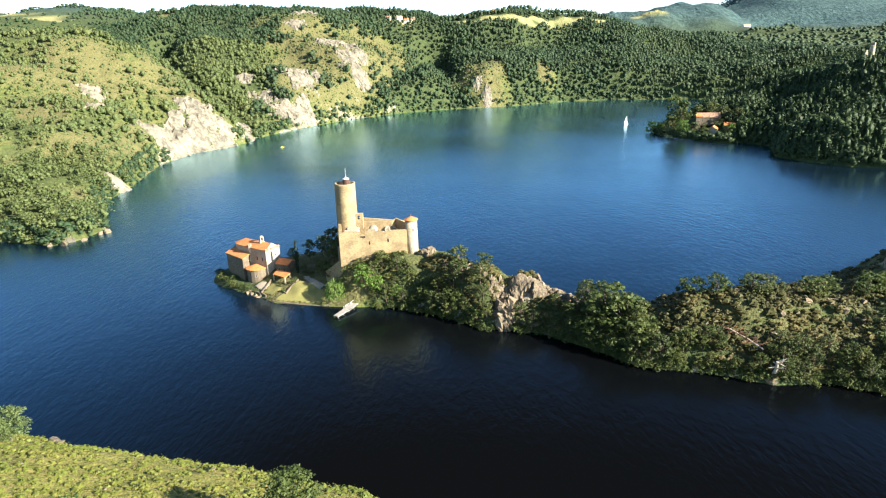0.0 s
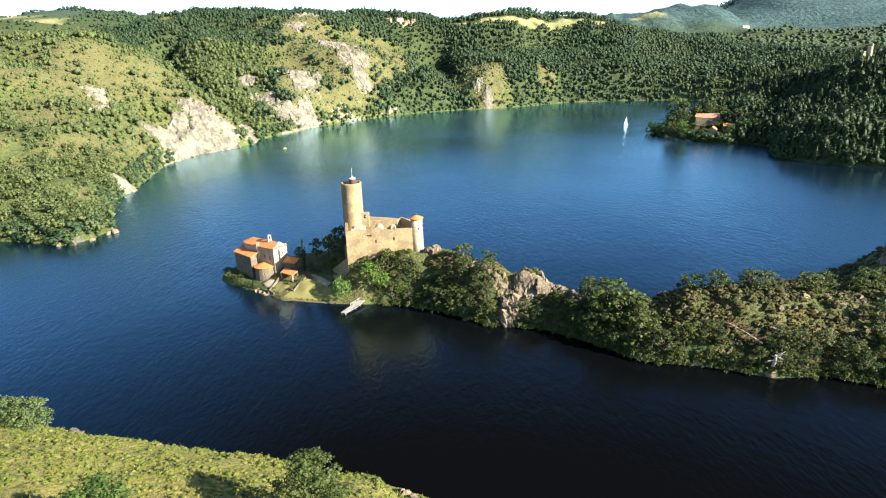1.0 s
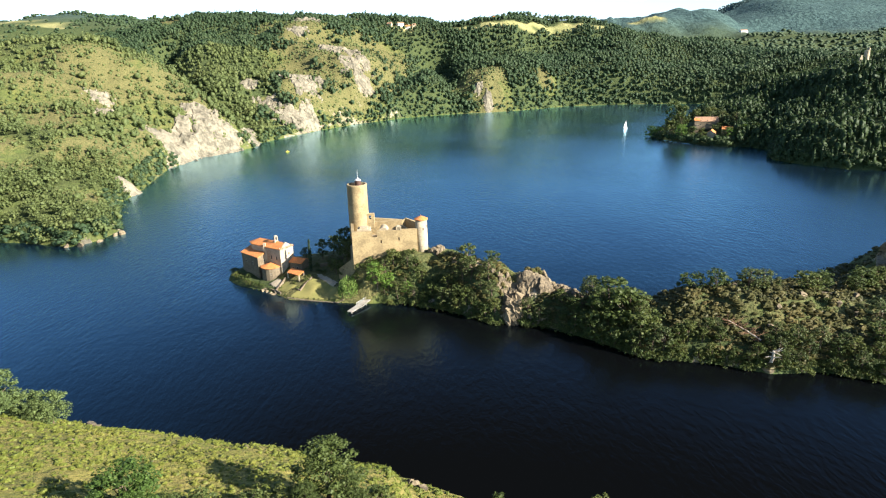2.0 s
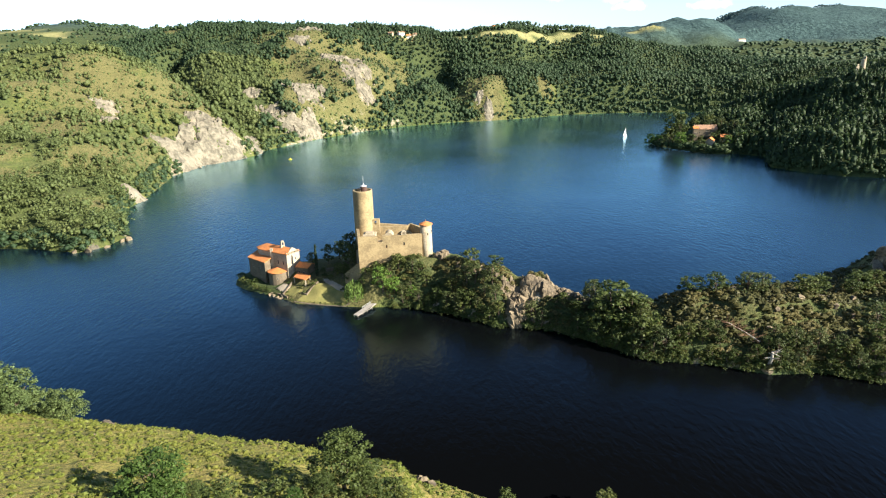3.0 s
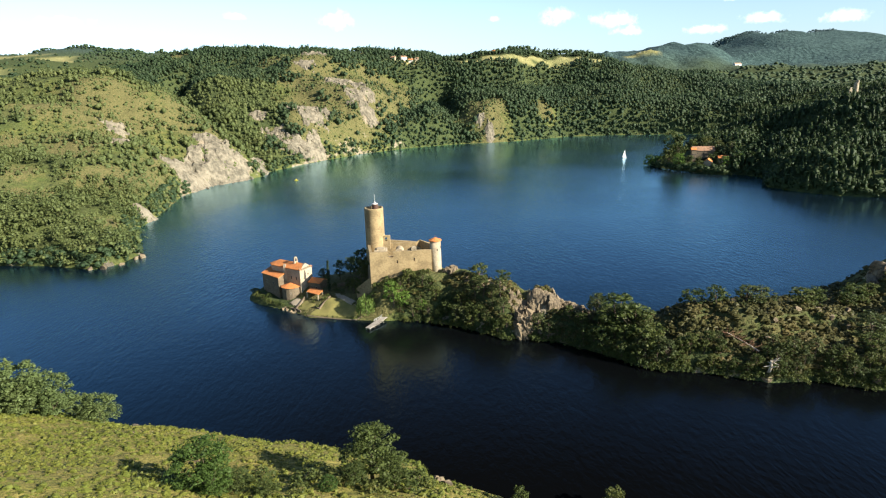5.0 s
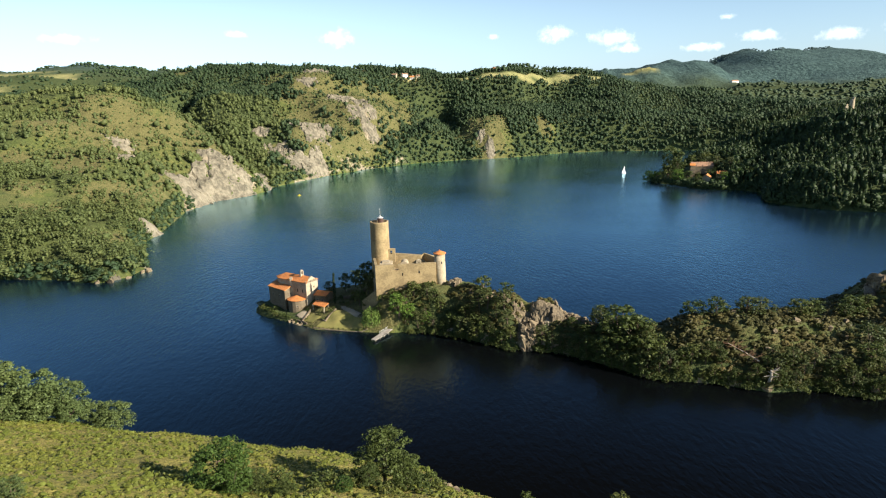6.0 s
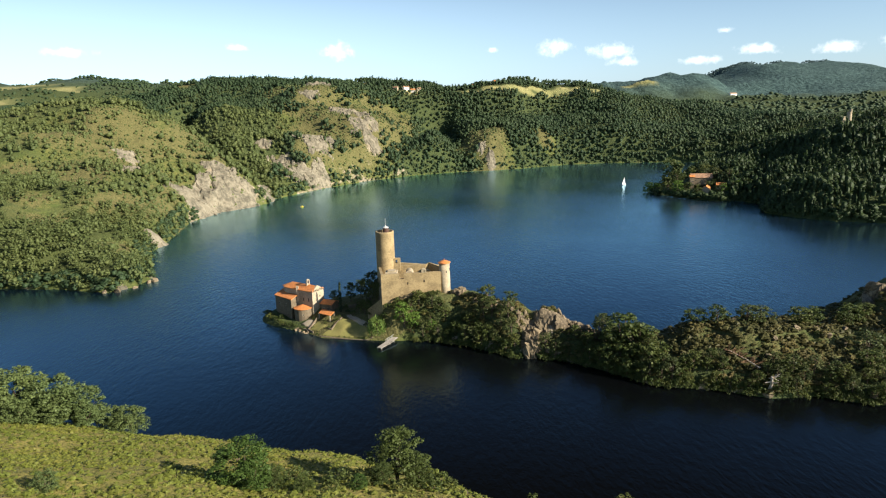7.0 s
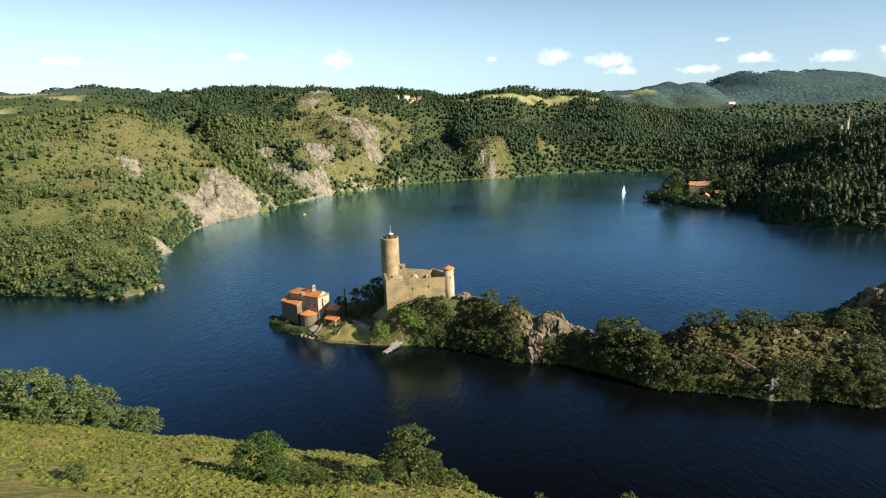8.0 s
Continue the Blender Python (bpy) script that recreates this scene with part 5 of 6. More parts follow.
# the wooded slope below the castle and along the neck of the peninsula
FRONT = [(-33, 232), (-24, 231), (-6, 222.5), (10, 210), (29, 206.5), (46, 192), (56, 181.5), (76, 177), (91, 169.5), (107, 170), (121, 163), (150, 157)]
sites = []


def free(x, y, gap):
    return all((x - a) ** 2 + (y - b) ** 2 > gap * gap for a, b in sites)


for _ in range(5200):
    k = rng.uniform(0, len(FRONT) - 1.001)
    i = int(k)
    a, b = Vector(FRONT[i]), Vector(FRONT[i + 1])
    q = a.lerp(b, k - i)
    back = rng.uniform(0, 1) ** 1.5 * 30 - 1.6
    x, y = q.x + back * 0.28 + rng.uniform(-1, 1), q.y + back
    if rockiness(np.array([x]), np.array([y]))[0] > 0.25 or not free(x, y, 2.8) or math.hypot(x - 86.5, y - 177.0) < 5.5 or math.hypot(x - 91, y - 168.3) < 2.6:
        continue
    if (-48 < x < -14 and y > 236.4) or float(inside(np.array([x]), np.array([y]), PENINSULA)[0]) < 0.2 or (-20 < x < 44 and y > 231 - 0.42 * (x + 4)) or (x > 44 and back > 24) or x < -34:
        continue
    clump = float(fractal(np.array([x]), np.array([y]), 11, 401, 2)[0])
    if (x > 60 and back > 7 and clump < 0.38) or (x > 60 and back > 3.5 and clump < -0.25) or (x < 14 and back > 5.5 and clump < 0.12):
        continue
    sites.append((x, y))
    low = back < 7
    tall = rng.uniform(3.4, 7.6) if low and x > 46 else rng.uniform(3.6, 8.2)
    if 14 < x < 46 and y > 209:
        tall = rng.uniform(1.6, 3.4)
    if x > 62 and back > 7:
        tall = rng.uniform(1.6, 4.4)
    if -20 < x < 5 and back > 8:
        tall *= 0.7
    pick = rng.random()
    if tall < 4.2:
        plant(BUSHES[int(rng.integers(4))], x, y, tall * 0.9, rng, 1.2)
    elif pick < 0.55:
        plant(OAKS[int(rng.integers(5))], x, y, tall, rng, 1.15)
    else:
        plant(PINE_TREES[int(rng.integers(5))], x, y, tall * 1.1, rng, 1.15)
# bushes that hang over the waterline
for (ax, ay), (bx, by) in zip(FRONT, FRONT[1:]):
    n = int(math.hypot(bx - ax, by - ay) / 1.7)
    for i in range(n):
        k = (i + rng.random()) / n
        x, y = ax + (bx - ax) * k, ay + (by - ay) * k - rng.uniform(0.7, 2.6)
        if 13.5 < x < 19.8 or 89 < x < 93:
            continue
        z = max(0.0, float(land(np.array([x]), np.array([y]))[0]))
        plant(BUSHES[int(rng.integers(4))], x, y, rng.uniform(2.6, 5.0), rng, 1.0, 0.5, 10.0, z)
# crest trees that stand against the lake
for x, y, top, w in ((0.7, 232.3, 23.6, 1.2), (10.5, 231.0, 21.0, 1.2), (50.5, 199.5, 20.5, 1.1), (54.0, 195.0, 17.5, 1.1), (57.0, 188.0, 14.5, 1.1), (78.0, 201.5, 21.0, 1.3), (85.5, 199.0, 23.2, 0.9), (98.0, 200.0, 21.8, 1.5), (103.0, 201.0, 21.2, 1.5),
                     (117.0, 199.0, 21.0, 1.4), (123.0, 202.0, 20.0, 1.3), (134.0, 200.0, 18.5, 1.2), (140.0, 204.0, 20.0, 1.3), (146.0, 206.0, 19.5, 1.3), (160.0, 210.0, 24.0, 1.3), (148.0, 190.0, 20.0, 1.2), (132.0, 182.0, 17.5, 1.2), (126.0, 172.0, 15.0, 1.1)):
    z = float(land(np.array([x]), np.array([y]))[0])
    tall = max(3.0, top - z) / 0.78
    plant((OAKS + PINE_TREES)[int(rng.integers(7))], x, y, tall, rng, w * 1.3, 0.22 * tall)

# foreground: single trees on the heath
for x, y, t, w, kind in ((-26.9, 82.6, 11.2, 1.35, FULL_OAKS[0]), (-22.6, 79.0, 5.6, 1.2, FULL_OAKS[1]), (-29.4, 77.0, 4.6, 1.3, FULL_OAKS[2]), (-52.4, 69.0, 8.4, 1.6, GREEN_OAKS[0]), (-49.4, 66.5, 5.6, 1.3, GREEN_OAKS[0]), (-47.0, 69.5, 4.4, 1.4, FULL_OAKS[2]), (-25.6, 74.0, 3.4, 1.3, BUSHES[1]), (-20.2, 76.5, 3.2, 1.3, BUSHES[2]), (-33.0, 73.0, 3.0, 1.4, GREEN_OAKS[0]), (-37.0, 70.0, 2.6, 1.5, BUSHES[3]), (-41.5, 68.0, 3.2, 1.5, FULL_OAKS[1]), (-17.0, 80.0, 2.6, 1.4, BUSHES[0]), (-45.0, 75.5, 4.0, 1.3, BUSHES[0]),
                         (-38.0, 77.0, 3.6, 1.4, BUSHES[1]), (-33.5, 77.5, 4.2, 1.3, BUSHES[2]), (-18.5, 84.0, 4.0, 1.3, BUSHES[3]), (-20.5, 90.0, 3.2, 1.3, BUSHES[0]), (-100.8, 125.0, 9.0, 1.2, FULL_PINES[1]), (-104.0, 123.5, 5.0, 1.2, FULL_PINES[2]),
                         (-111.5, 122.0, 11.5, 1.3, FULL_PINES[0]), (-118.0, 121.0, 14.0, 1.4, FULL_PINES[1]), (-126.0, 120.0, 15.0, 1.4, FULL_PINES[2]), (-116.0, 117.5, 8.0, 1.3, FULL_PINES[0]), (-122.5, 115.5, 8.5, 1.3, FULL_PINES[1]), (-131.0, 117.0, 9.0, 1.3, FULL_PINES[2]),
                         (-109.0, 119.5, 6.5, 1.3, FULL_PINES[0]), (-137.0, 122.0, 14.0, 1.3, FULL_PINES[1]), (-142.0, 118.0, 13.0, 1.4, FULL_PINES[2]), (-71.9, 50.0, 3.4, 1.3, FULL_PINES[0]), (3.5, 109.5, 5.0, 1.1, OAKS[4]), (25.0, 107.5, 6.0, 1.2, OAKS[1]), (-3.0, 107.0, 2.6, 1.2, BUSHES[2]),
                         (-129.0, 127.0, 8.0, 1.3, FULL_PINES[1]), (-106.5, 126.0, 7.5, 1.3, FULL_PINES[2]), (-121.5, 126.5, 10.0, 1.4, FULL_PINES[0]), (-114.5, 126.5, 8.0, 1.4, FULL_PINES[1]), (-148.0, 128.0, 9.0, 1.3, FULL_PINES[2])):
    plant(kind, x, y, t, rng, w)

# heath: broom tussocks over the near hill, low scrub over the peninsula
TUFTS = [wood_shape("tuft", RNG, 14, 1, 0.10, 4) for _ in range(8)]
SCRUB_TUFTS = [wood_shape("tuft", RNG, 20, 1, 0.085) for _ in range(8)]
p, rng = scatter(-150, 16, 46, 144, 1.16, 15)
p = p[(inside(p[:, 0], p[:, 1], NEAR_HILL) > 1.0) & (rng.random(len(p)) < 0.95 - 0.6 * smooth(fractal(p[:, 0], p[:, 1], 14, 66, 3), 0.25, 0.7))]
wood("heath_tussocks", "yellow-green broom and heather tussocks over dry grass", p, 0.55 + 0.85 * rng.random(len(p)) ** 2, np.clip(0.55 + 0.45 * fractal(p[:, 0], p[:, 1], 12, 67, 4) + rng.normal(size=len(p)) * 0.08, 0, 1), TUFTS, LEAF_HEATH, 1.5, "heath", soft=False)
p, rng = scatter(-34, 165, 156, 238, 1.08, 16)
x, y = p[:, 0], p[:, 1]
p = p[(inside(x, y, PENINSULA) > 0.8) & ~((x < -14) & (y > 236.5)) & (rng.random(len(p)) < 0.68 + 0.55 * fractal(x, y, 9, 72, 3) - 0.8 * smooth(rockiness(x, y), 0.25, 0.6))]
wood("peninsula_scrub", "olive broom and bramble scrub over rocks", p, 0.5 + 2.5 * rng.random(len(p)) ** 2, tint_of(p, rng, 68, 8), SCRUB_TUFTS, LEAF_SCRUB, 1.35, "scrub", soft=False)

# ---- the garden and the jetty ----
def ground_z(x, y):
    return float(land(np.array([float(x)]), np.array([float(y)]))[0])


def drape(name, outline, gap, lift, mat, label, category):
    """A thin sheet that lies on the ground inside an outline."""
    xs = np.arange(min(p[0] for p in outline), max(p[0] for p in outline) + gap, gap)
    ys = np.arange(min(p[1] for p in outline), max(p[1] for p in outline) + gap, gap)
    gx, gy = np.meshgrid(xs, ys)
    d = inside(gx, gy, outline)
    gz = land(gx, gy) + lift * smooth(d, -0.6, 0.3) - 0.05
    i = np.arange(gx.size).reshape(gx.shape)
    f = np.stack([i[:-1, :-1], i[:-1, 1:], i[1:, 1:], i[1:, :-1]], -1).reshape(-1, 4)
    ok = (d.ravel()[f] > -0.3).all(1)
    me = mesh_from(name, np.stack([gx, gy, gz], -1).reshape(-1, 3), f[ok], mat, None, True)
    return tagged(new(name, me), label, category, kind="structure")


drape("lawn", [(-73.5, 238.6), (-71, 237.8), (-52, 233.6), (-49, 236.5), (-52.5, 241.5), (-60, 247.5), (-64.5, 248.0), (-69, 243.5)], 0.5, 0.32, MAT_LAWN, "dry mown garden lawn sloping to the lake", "lawn")
drape("upper_lawn", [(-80.5, 246.4), (-75.2, 242.4), (-71.6, 245.6), (-76.8, 249.6)], 0.5, 0.32, MAT_LAWN, "small square lawn below the cottage", "lawn")
drape("path", [(-63.4, 250.4), (-61.6, 250.8), (-57.0, 245.4), (-52.4, 241.4), (-49.8, 238.6), (-51.4, 237.6), (-54.4, 240.0), (-59.4, 244.6)], 0.45, 0.36, MAT_PATH, "pale gravel path down to the jetty", "path")
drape("terrace", [(-84.5, 250.5), (-79.5, 246.6), (-77.5, 249.5), (-81.0, 252.6)], 0.45, 0.4, MAT_PATH, "pale paved terrace beside the annexe", "terrace")


def low_wall(name, label, points, high, thick=0.55, mat=None, sink=0.8):
    """A garden wall along a line, its top following the ground in steps."""
    wall_thing = thing(name, label, "wall")
    for (x0, y0), (x1, y1) in zip(points, points[1:]):
        bm = bmesh.new()
        a, b = Vector((x0, y0)), Vector((x1, y1))
        side = Vector((-(b - a).y, (b - a).x)).normalized() * thick
        z0, z1 = ground_z(x0, y0), ground_z(x1, y1)
        lo = min(z0, z1) - sink
        prism(bm, [a, b, b + side, a + side], lo, [z0 + high, z1 + high, z1 + high, z0 + high])
        bmesh.ops.bevel(bm, geom=list(bm.edges), offset=0.08, segments=1, affect="EDGES")
        part("section", bm, mat or MAT_HOUSE, wall_thing)
    return wall_thing


low_wall("quay_wall", "low pale stone wall along the water", [(-74.0, 238.4), (-68.0, 236.2), (-60.0, 234.2), (-52.0, 232.6), (-49.4, 233.4)], 0.35)
low_wall("garden_wall", "pale stone retaining wall beside the lawn", [(-71.4, 243.6), (-69.0, 241.4), (-67.4, 244.6), (-65.0, 248.4)], 0.7)
low_wall("terrace_wall", "pale stone wall behind the cypress", [(-52.0, 256.8), (-57.5, 257.2), (-63.2, 257.2)], 1.3)
low_wall("stair_wall", "low stone wall beside the terrace steps", [(-77.6, 251.4), (-79.2, 248.6), (-80.6, 245.4), (-77.8, 242.4)], 0.9)
low_wall("landing_wall", "broken stone landing at the water", [(-84.8, 248.4), (-81.4, 246.0), (-80.2, 243.4)], 0.6)

jetty = thing("jetty", "weathered grey wooden jetty with a handrail", "jetty")
J0, J1 = Vector((-38.6, 233.4)), Vector((-45.6, 221.2))
jl = (J1 - J0).length
ja = (J1 - J0).normalized()
js = Vector((-ja.y, ja.x))
turn = math.degrees(math.atan2(ja.y, ja.x))
plank_mesh = None
count = 34
for i in range(count):
    u = (i + 0.5) * jl / count
    c = J0 + ja * u
    if plank_mesh is None:
        bm = bmesh.new()
        box(bm, (-jl / count / 2 + 0.02, -1.15, -0.04), (jl / count / 2 - 0.02, 1.15, 0.04))
        first = part("plank", bm, MAT_WOOD, jetty)
        plank_mesh = first.data
        ob = first
    else:
        ob = new("plank", plank_mesh)
        ob.parent = jetty
    ob.matrix_basis = pose(c.x, c.y, 1.62 - 0.75 * u / jl, 0, 2.4, turn)
for k in (-1.0, 1.0):
    bm = bmesh.new()
    a, b = J0 + js * k, J1 + js * k
    limb(bm, (a.x, a.y, 1.5), (b.x, b.y, 0.74), 0.1, 0.1, 6)
    part("beam", bm, MAT_WOOD, jetty)
for i in range(5):
    for k in (-0.95, 0.95):
        c = J0 + ja * (jl * (0.1 + 0.22 * i)) + js * k
        bm = bmesh.new()
        limb(bm, (c.x, c.y, -2.0), (c.x, c.y, 1.5 - 0.15 * i), 0.11, 0.1, 7)
        part("pile", bm, MAT_WOOD, jetty)
for i in range(6):
    c = J0 + ja * (jl * (0.02 + 0.11 * i)) + js * -1.12
    bm = bmesh.new()
    limb(bm, (c.x, c.y, 1.4 - 0.08 * i), (c.x, c.y, 2.6 - 0.08 * i), 0.05, 0.05, 6)
    part("rail_post", bm, MAT_METAL, jetty)
for dz in (0.0, -0.5):
    bm = bmesh.new()
    a, b = J0 + ja * (jl * 0.02) + js * -1.12, J0 + ja * (jl * 0.57) + js * -1.12
    limb(bm, (a.x, a.y, 2.6 + dz), (b.x, b.y, 2.2 + dz), 0.045, 0.045, 6)
    part("handrail", bm, MAT_METAL, jetty, "pale metal handrail")


# ---- rocks ----
def boulder(name, label, x, y, z, size, seed, mat=None, cuts=3, group=""):
    """An angular block of granite: a ball cut flat on several sides, roughened."""
    rng = np.random.default_rng(seed)
    bm = bmesh.new()
    bmesh.ops.create_icosphere(bm, subdivisions=cuts, radius=1)
    planes = rng.normal(size=(14, 3))
    planes /= np.linalg.norm(planes, axis=1)[:, None]
    lim = rng.uniform(0.36, 0.75, 14)
    for v in bm.verts:
        p = np.array(v.co)
        for n, l in zip(planes, lim):
            d = p @ n
            if d > l:
                p = p - n * (d - l)
        s = noise.fractal(Vector(p * 1.7 + seed), 0.8, 2.0, 4)
        p = p * (1 + 0.1 * s) * 1.35
        v.co = p * np.array(size)
    ob = part(name, bm, mat or MAT_CRAG)
    ob.matrix_basis = pose(x, y, z, rng.uniform(-15, 15), rng.uniform(-15, 15), rng.uniform(0, 360))
    return tagged(ob, label, "rock", group)


def outcrop(label, x, y, spread, count, size, seed, mat, group, upright=1.3, sink=0.35, lean=18):
    """Jointed granite: blocks with sharp edges that share one grain, stacked out of the slope."""
    rng = np.random.default_rng(seed)
    crag = thing("granite_outcrop", label, "rock", (0, 0, 0), 0, group)
    turn = rng.uniform(0, 360)
    for _ in range(count):
        px, py = x + rng.normal() * spread, y + rng.normal() * spread
        z = ground_z(px, py)
        if z < -0.8:
            continue
        s = size * rng.uniform(0.45, 1.3)
        corners = [Vector((a, b, c)) for a in (-1, 1) for b in (-1, 1) for c in (-1, 1)] + [Vector((rng.uniform(-0.7, 0.7), rng.uniform(-0.7, 0.7), 1.25)), Vector((1.25, rng.uniform(-0.6, 0.6), rng.uniform(-0.4, 0.6))), Vector((rng.uniform(-0.6, 0.6), -1.25, rng.uniform(-0.4, 0.6)))]
        m = pose(px, py, z + s * (0.5 * upright - sink), lean + rng.uniform(-12, 12), rng.uniform(-18, 18), turn + rng.uniform(-25, 25))
        bm = bmesh.new()
        made = []
        for c in corners:
            k = Vector([v * rng.uniform(0.45, 1.0) for v in c])
            made.append(bm.verts.new(m @ Vector((k.x * s * 1.0, k.y * s * 0.7, k.z * s * 0.75 * upright))))
        out = bmesh.ops.convex_hull(bm, input=made)
        spare = {g for key in ("geom_unused", "geom_interior") for g in out[key] if isinstance(g, bmesh.types.BMVert)}
        for v in spare:
            if v.is_valid:
                bm.verts.remove(v)
        part("block", bm, mat, crag)
    return crag


def cells(x, y, scale, seed):
    """Broken blocks in plan: each with a height and a tilt of its own."""
    u, v = x / scale, y / scale
    best, high = np.full(np.shape(x), 9.0), np.zeros(np.shape(x))
    for i in (-1, 0, 1):
        for j in (-1, 0, 1):
            a, b = np.floor(u) + i, np.floor(v) + j
            du, dv = u - a - lattice(a, b, seed), v - b - lattice(a, b, seed + 1)
            d = du * du + dv * dv
            h = lattice(a, b, seed + 2) + 0.5 * du * (2 * lattice(a, b, seed + 3) - 1) + 0.5 * dv * (2 * lattice(a, b, seed + 4) - 1)
            high, best = np.where(d < best, h, high), np.minimum(d, best)
    return high


def crag_face(label, x, y, reach, gap, rise, block, seed, mat, group):
    """A rock face that breaks out of the slope in tilted, jointed slabs."""
    r = np.arange(-1.5 * reach, 1.5 * reach + gap, gap)
    rng = np.random.default_rng(seed)
    gx, gy = np.meshgrid(x + r, y + r)
    gx, gy = gx + rng.uniform(-0.3, 0.3, gx.shape) * gap, gy + rng.uniform(-0.3, 0.3, gx.shape) * gap
    m = smooth(np.exp(-((gx - x) ** 2 + (gy - y) ** 2) / reach ** 2) + 0.34 * fractal(gx, gy, reach * 0.45, seed, 4), 0.36, 0.52)
    turn = rng.uniform(0, 3.14)
    cu, cv = gx * math.cos(turn) + gy * math.sin(turn), (gy * math.cos(turn) - gx * math.sin(turn)) * 1.6
    h = rise * (0.25 + cells(cu, cv, block, seed) * 0.75 + cells(cu, cv, block * 0.4, seed + 9) * 0.14 + 0.08 * fractal(gx, gy, block * 0.3, seed + 5, 3))
    gz = land(gx, gy) + m * h - (1 - m) * (0.4 + 0.1 * rise)
    i = np.arange(gx.size).reshape(gx.shape)
    f = np.stack([i[:-1, :-1], i[:-1, 1:], i[1:, 1:], i[1:, :-1]], -1).reshape(-1, 4)
    solid = m > 0.03
    solid[[0, -1], :] = False
    solid[:, [0, -1]] = False
    one = np.zeros(m.shape, bool)
    one[np.unravel_index(np.argmax(np.where(solid, -((gx - x) ** 2 + (gy - y) ** 2), -1e9)), m.shape)] = True
    for _ in range(4 * len(r)):     # keep the one piece that holds the middle
        wide = one.copy()
        for a in (-1, 0, 1):
            for b in (-1, 0, 1):
                wide |= np.roll(np.roll(one, a, 0), b, 1)
        wide &= solid
        if (wide == one).all():
            break
        one = wide
    f = f[one.ravel()[f].any(1)]
    kept, f = np.unique(f, return_inverse=True)
    return tagged(new("rock_face", mesh_from("rock_face", np.stack([gx, gy, gz], -1).reshape(-1, 3)[kept], f.reshape(-1, 4), mat)), label, "rock", group)


for i, (x, y, reach, rise, block) in enumerate(((16.6, 211.2, 3.6, 2.2, 4.5), (23.5, 217.2, 4.8, 2.6, 5.0), (30.0, 217.2, 4.8, 2.4, 5.0), (36.5, 215.2, 4.4, 2.0, 4.5), (42.5, 211.8, 3.6, 1.4, 3.6), (15.5, 218.0, 3.6, 1.8, 4.0), (155.0, 214.5, 4.5, 2.4, 2.6), (-11.0, 240.6, 3.0, 1.8, 2.2))):
    crag_face("rounded buff granite ridge on the peninsula", x, y, reach, 0.3, rise, block, 700 + i, MAT_CRAG, "rock faces of the peninsula")
for i, (x, y, spread, count, size, up) in enumerate(((16.6, 209.0, 1.3, 24, 1.5, 2.6), (17.6, 212.0, 1.5, 14, 1.6, 2.0), (23.6, 216.6, 2.4, 12, 1.3, 1.1), (28.4, 217.2, 2.4, 12, 1.35, 1.1), (33.6, 216.2, 2.3, 11, 1.3, 1.0), (38.6, 214.2, 2.0, 10, 1.2, 0.9), (43.0, 211.4, 1.6, 6, 1.3, 0.9), (9.0, 222.6, 1.8, 5, 1.2, 0.9),
                                                     (13.0, 219.6, 1.8, 5, 1.3, 1.0), (2.4, 229.6, 1.6, 4, 1.0, 0.9), (-4.0, 232.8, 1.6, 4, 1.0, 0.9), (-11.4, 240.4, 1.5, 6, 1.5, 1.2), (155.0, 214.5, 2.6, 6, 1.7, 1.1))):
    outcrop("jointed buff granite outcrop on the peninsula", x, y, spread, count, size, 300 + i, MAT_CRAG, "crags of the peninsula", up, 0.45)
for i, (cx, cy, r) in enumerate(CRAGS):
    crag_face("pale jointed granite cliff above the lake", cx, cy, r, 0.8 if r > 12 else 0.6, 1.3 + 0.085 * r, 4.0 + 0.30 * r, 800 + i, MAT_CLIFF, "granite cliffs of the lake shore")
    outcrop("pale granite blocks below a cliff", cx, cy, r * 0.6, int(3 + r * 0.25), 1.3 + r * 0.05, 600 + i, MAT_CLIFF, "granite blocks of the lake shore", 1.0, 0.55, 25)
for i, (x, y, s) in enumerate(((81, 202, 1.3), (83.5, 201, 1.1), (92, 199, 0.9), (112, 192, 1.4), (121, 188, 1.6), (126, 186, 1.2), (101, 186, 1.0), (131, 194, 1.4), (152, 213, 2.6), (156, 215, 3.0), (160, 213, 2.2), (97, 181, 1.0), (122.5, 162.5, 1.5), (90.5, 168.2, 1.2), (116, 164.5, 1.0))):
    boulder("boulder", "grey-buff granite boulder among scrub", x, y, ground_z(x, y) + 0.2 * s, (s * 1.3, s, s * 0.8), 340 + i, group="boulders in the scrub")
for i, (x, y, s) in enumerate(((-97.2, 133.6, 1.5), (-95.6, 132.6, 1.1), (-98.6, 135.0, 1.0), (-16.8, 119.6, 1.3), (-15.4, 118.4, 0.9), (-50.6, 111.6, 0.5), (-62, 95, 0.35), (-80, 101, 0.4), (-13.5, 116.5, 1.0))):
    boulder("boulder", "pale granite boulder on the heath's edge", x, y, ground_z(x, y) + 0.2 * s, (s * 1.2, s, s * 0.9), 360 + i, group="boulders on the heath")
for i, (x, y, s) in enumerate(((-194.5, 342.5, 2.2), (-196.5, 339.5, 1.6), (-207, 322, 2.4), (-214, 321.5, 1.8), (-200.5, 330, 1.8), (-203, 356, 1.6), (-86.5, 247.6, 0.8), (-84.6, 246.8, 0.9), (-82.6, 245.0, 0.7), (-81.0, 243.4, 0.8), (-85.8, 249.0, 0.7))):
    boulder("shore_rock", "pale granite rock at the waterline", x, y, max(0.1, ground_z(x, y)) + 0.1, (s * 1.2, s, s * 0.8), 380 + i, group="rocks along the shore")

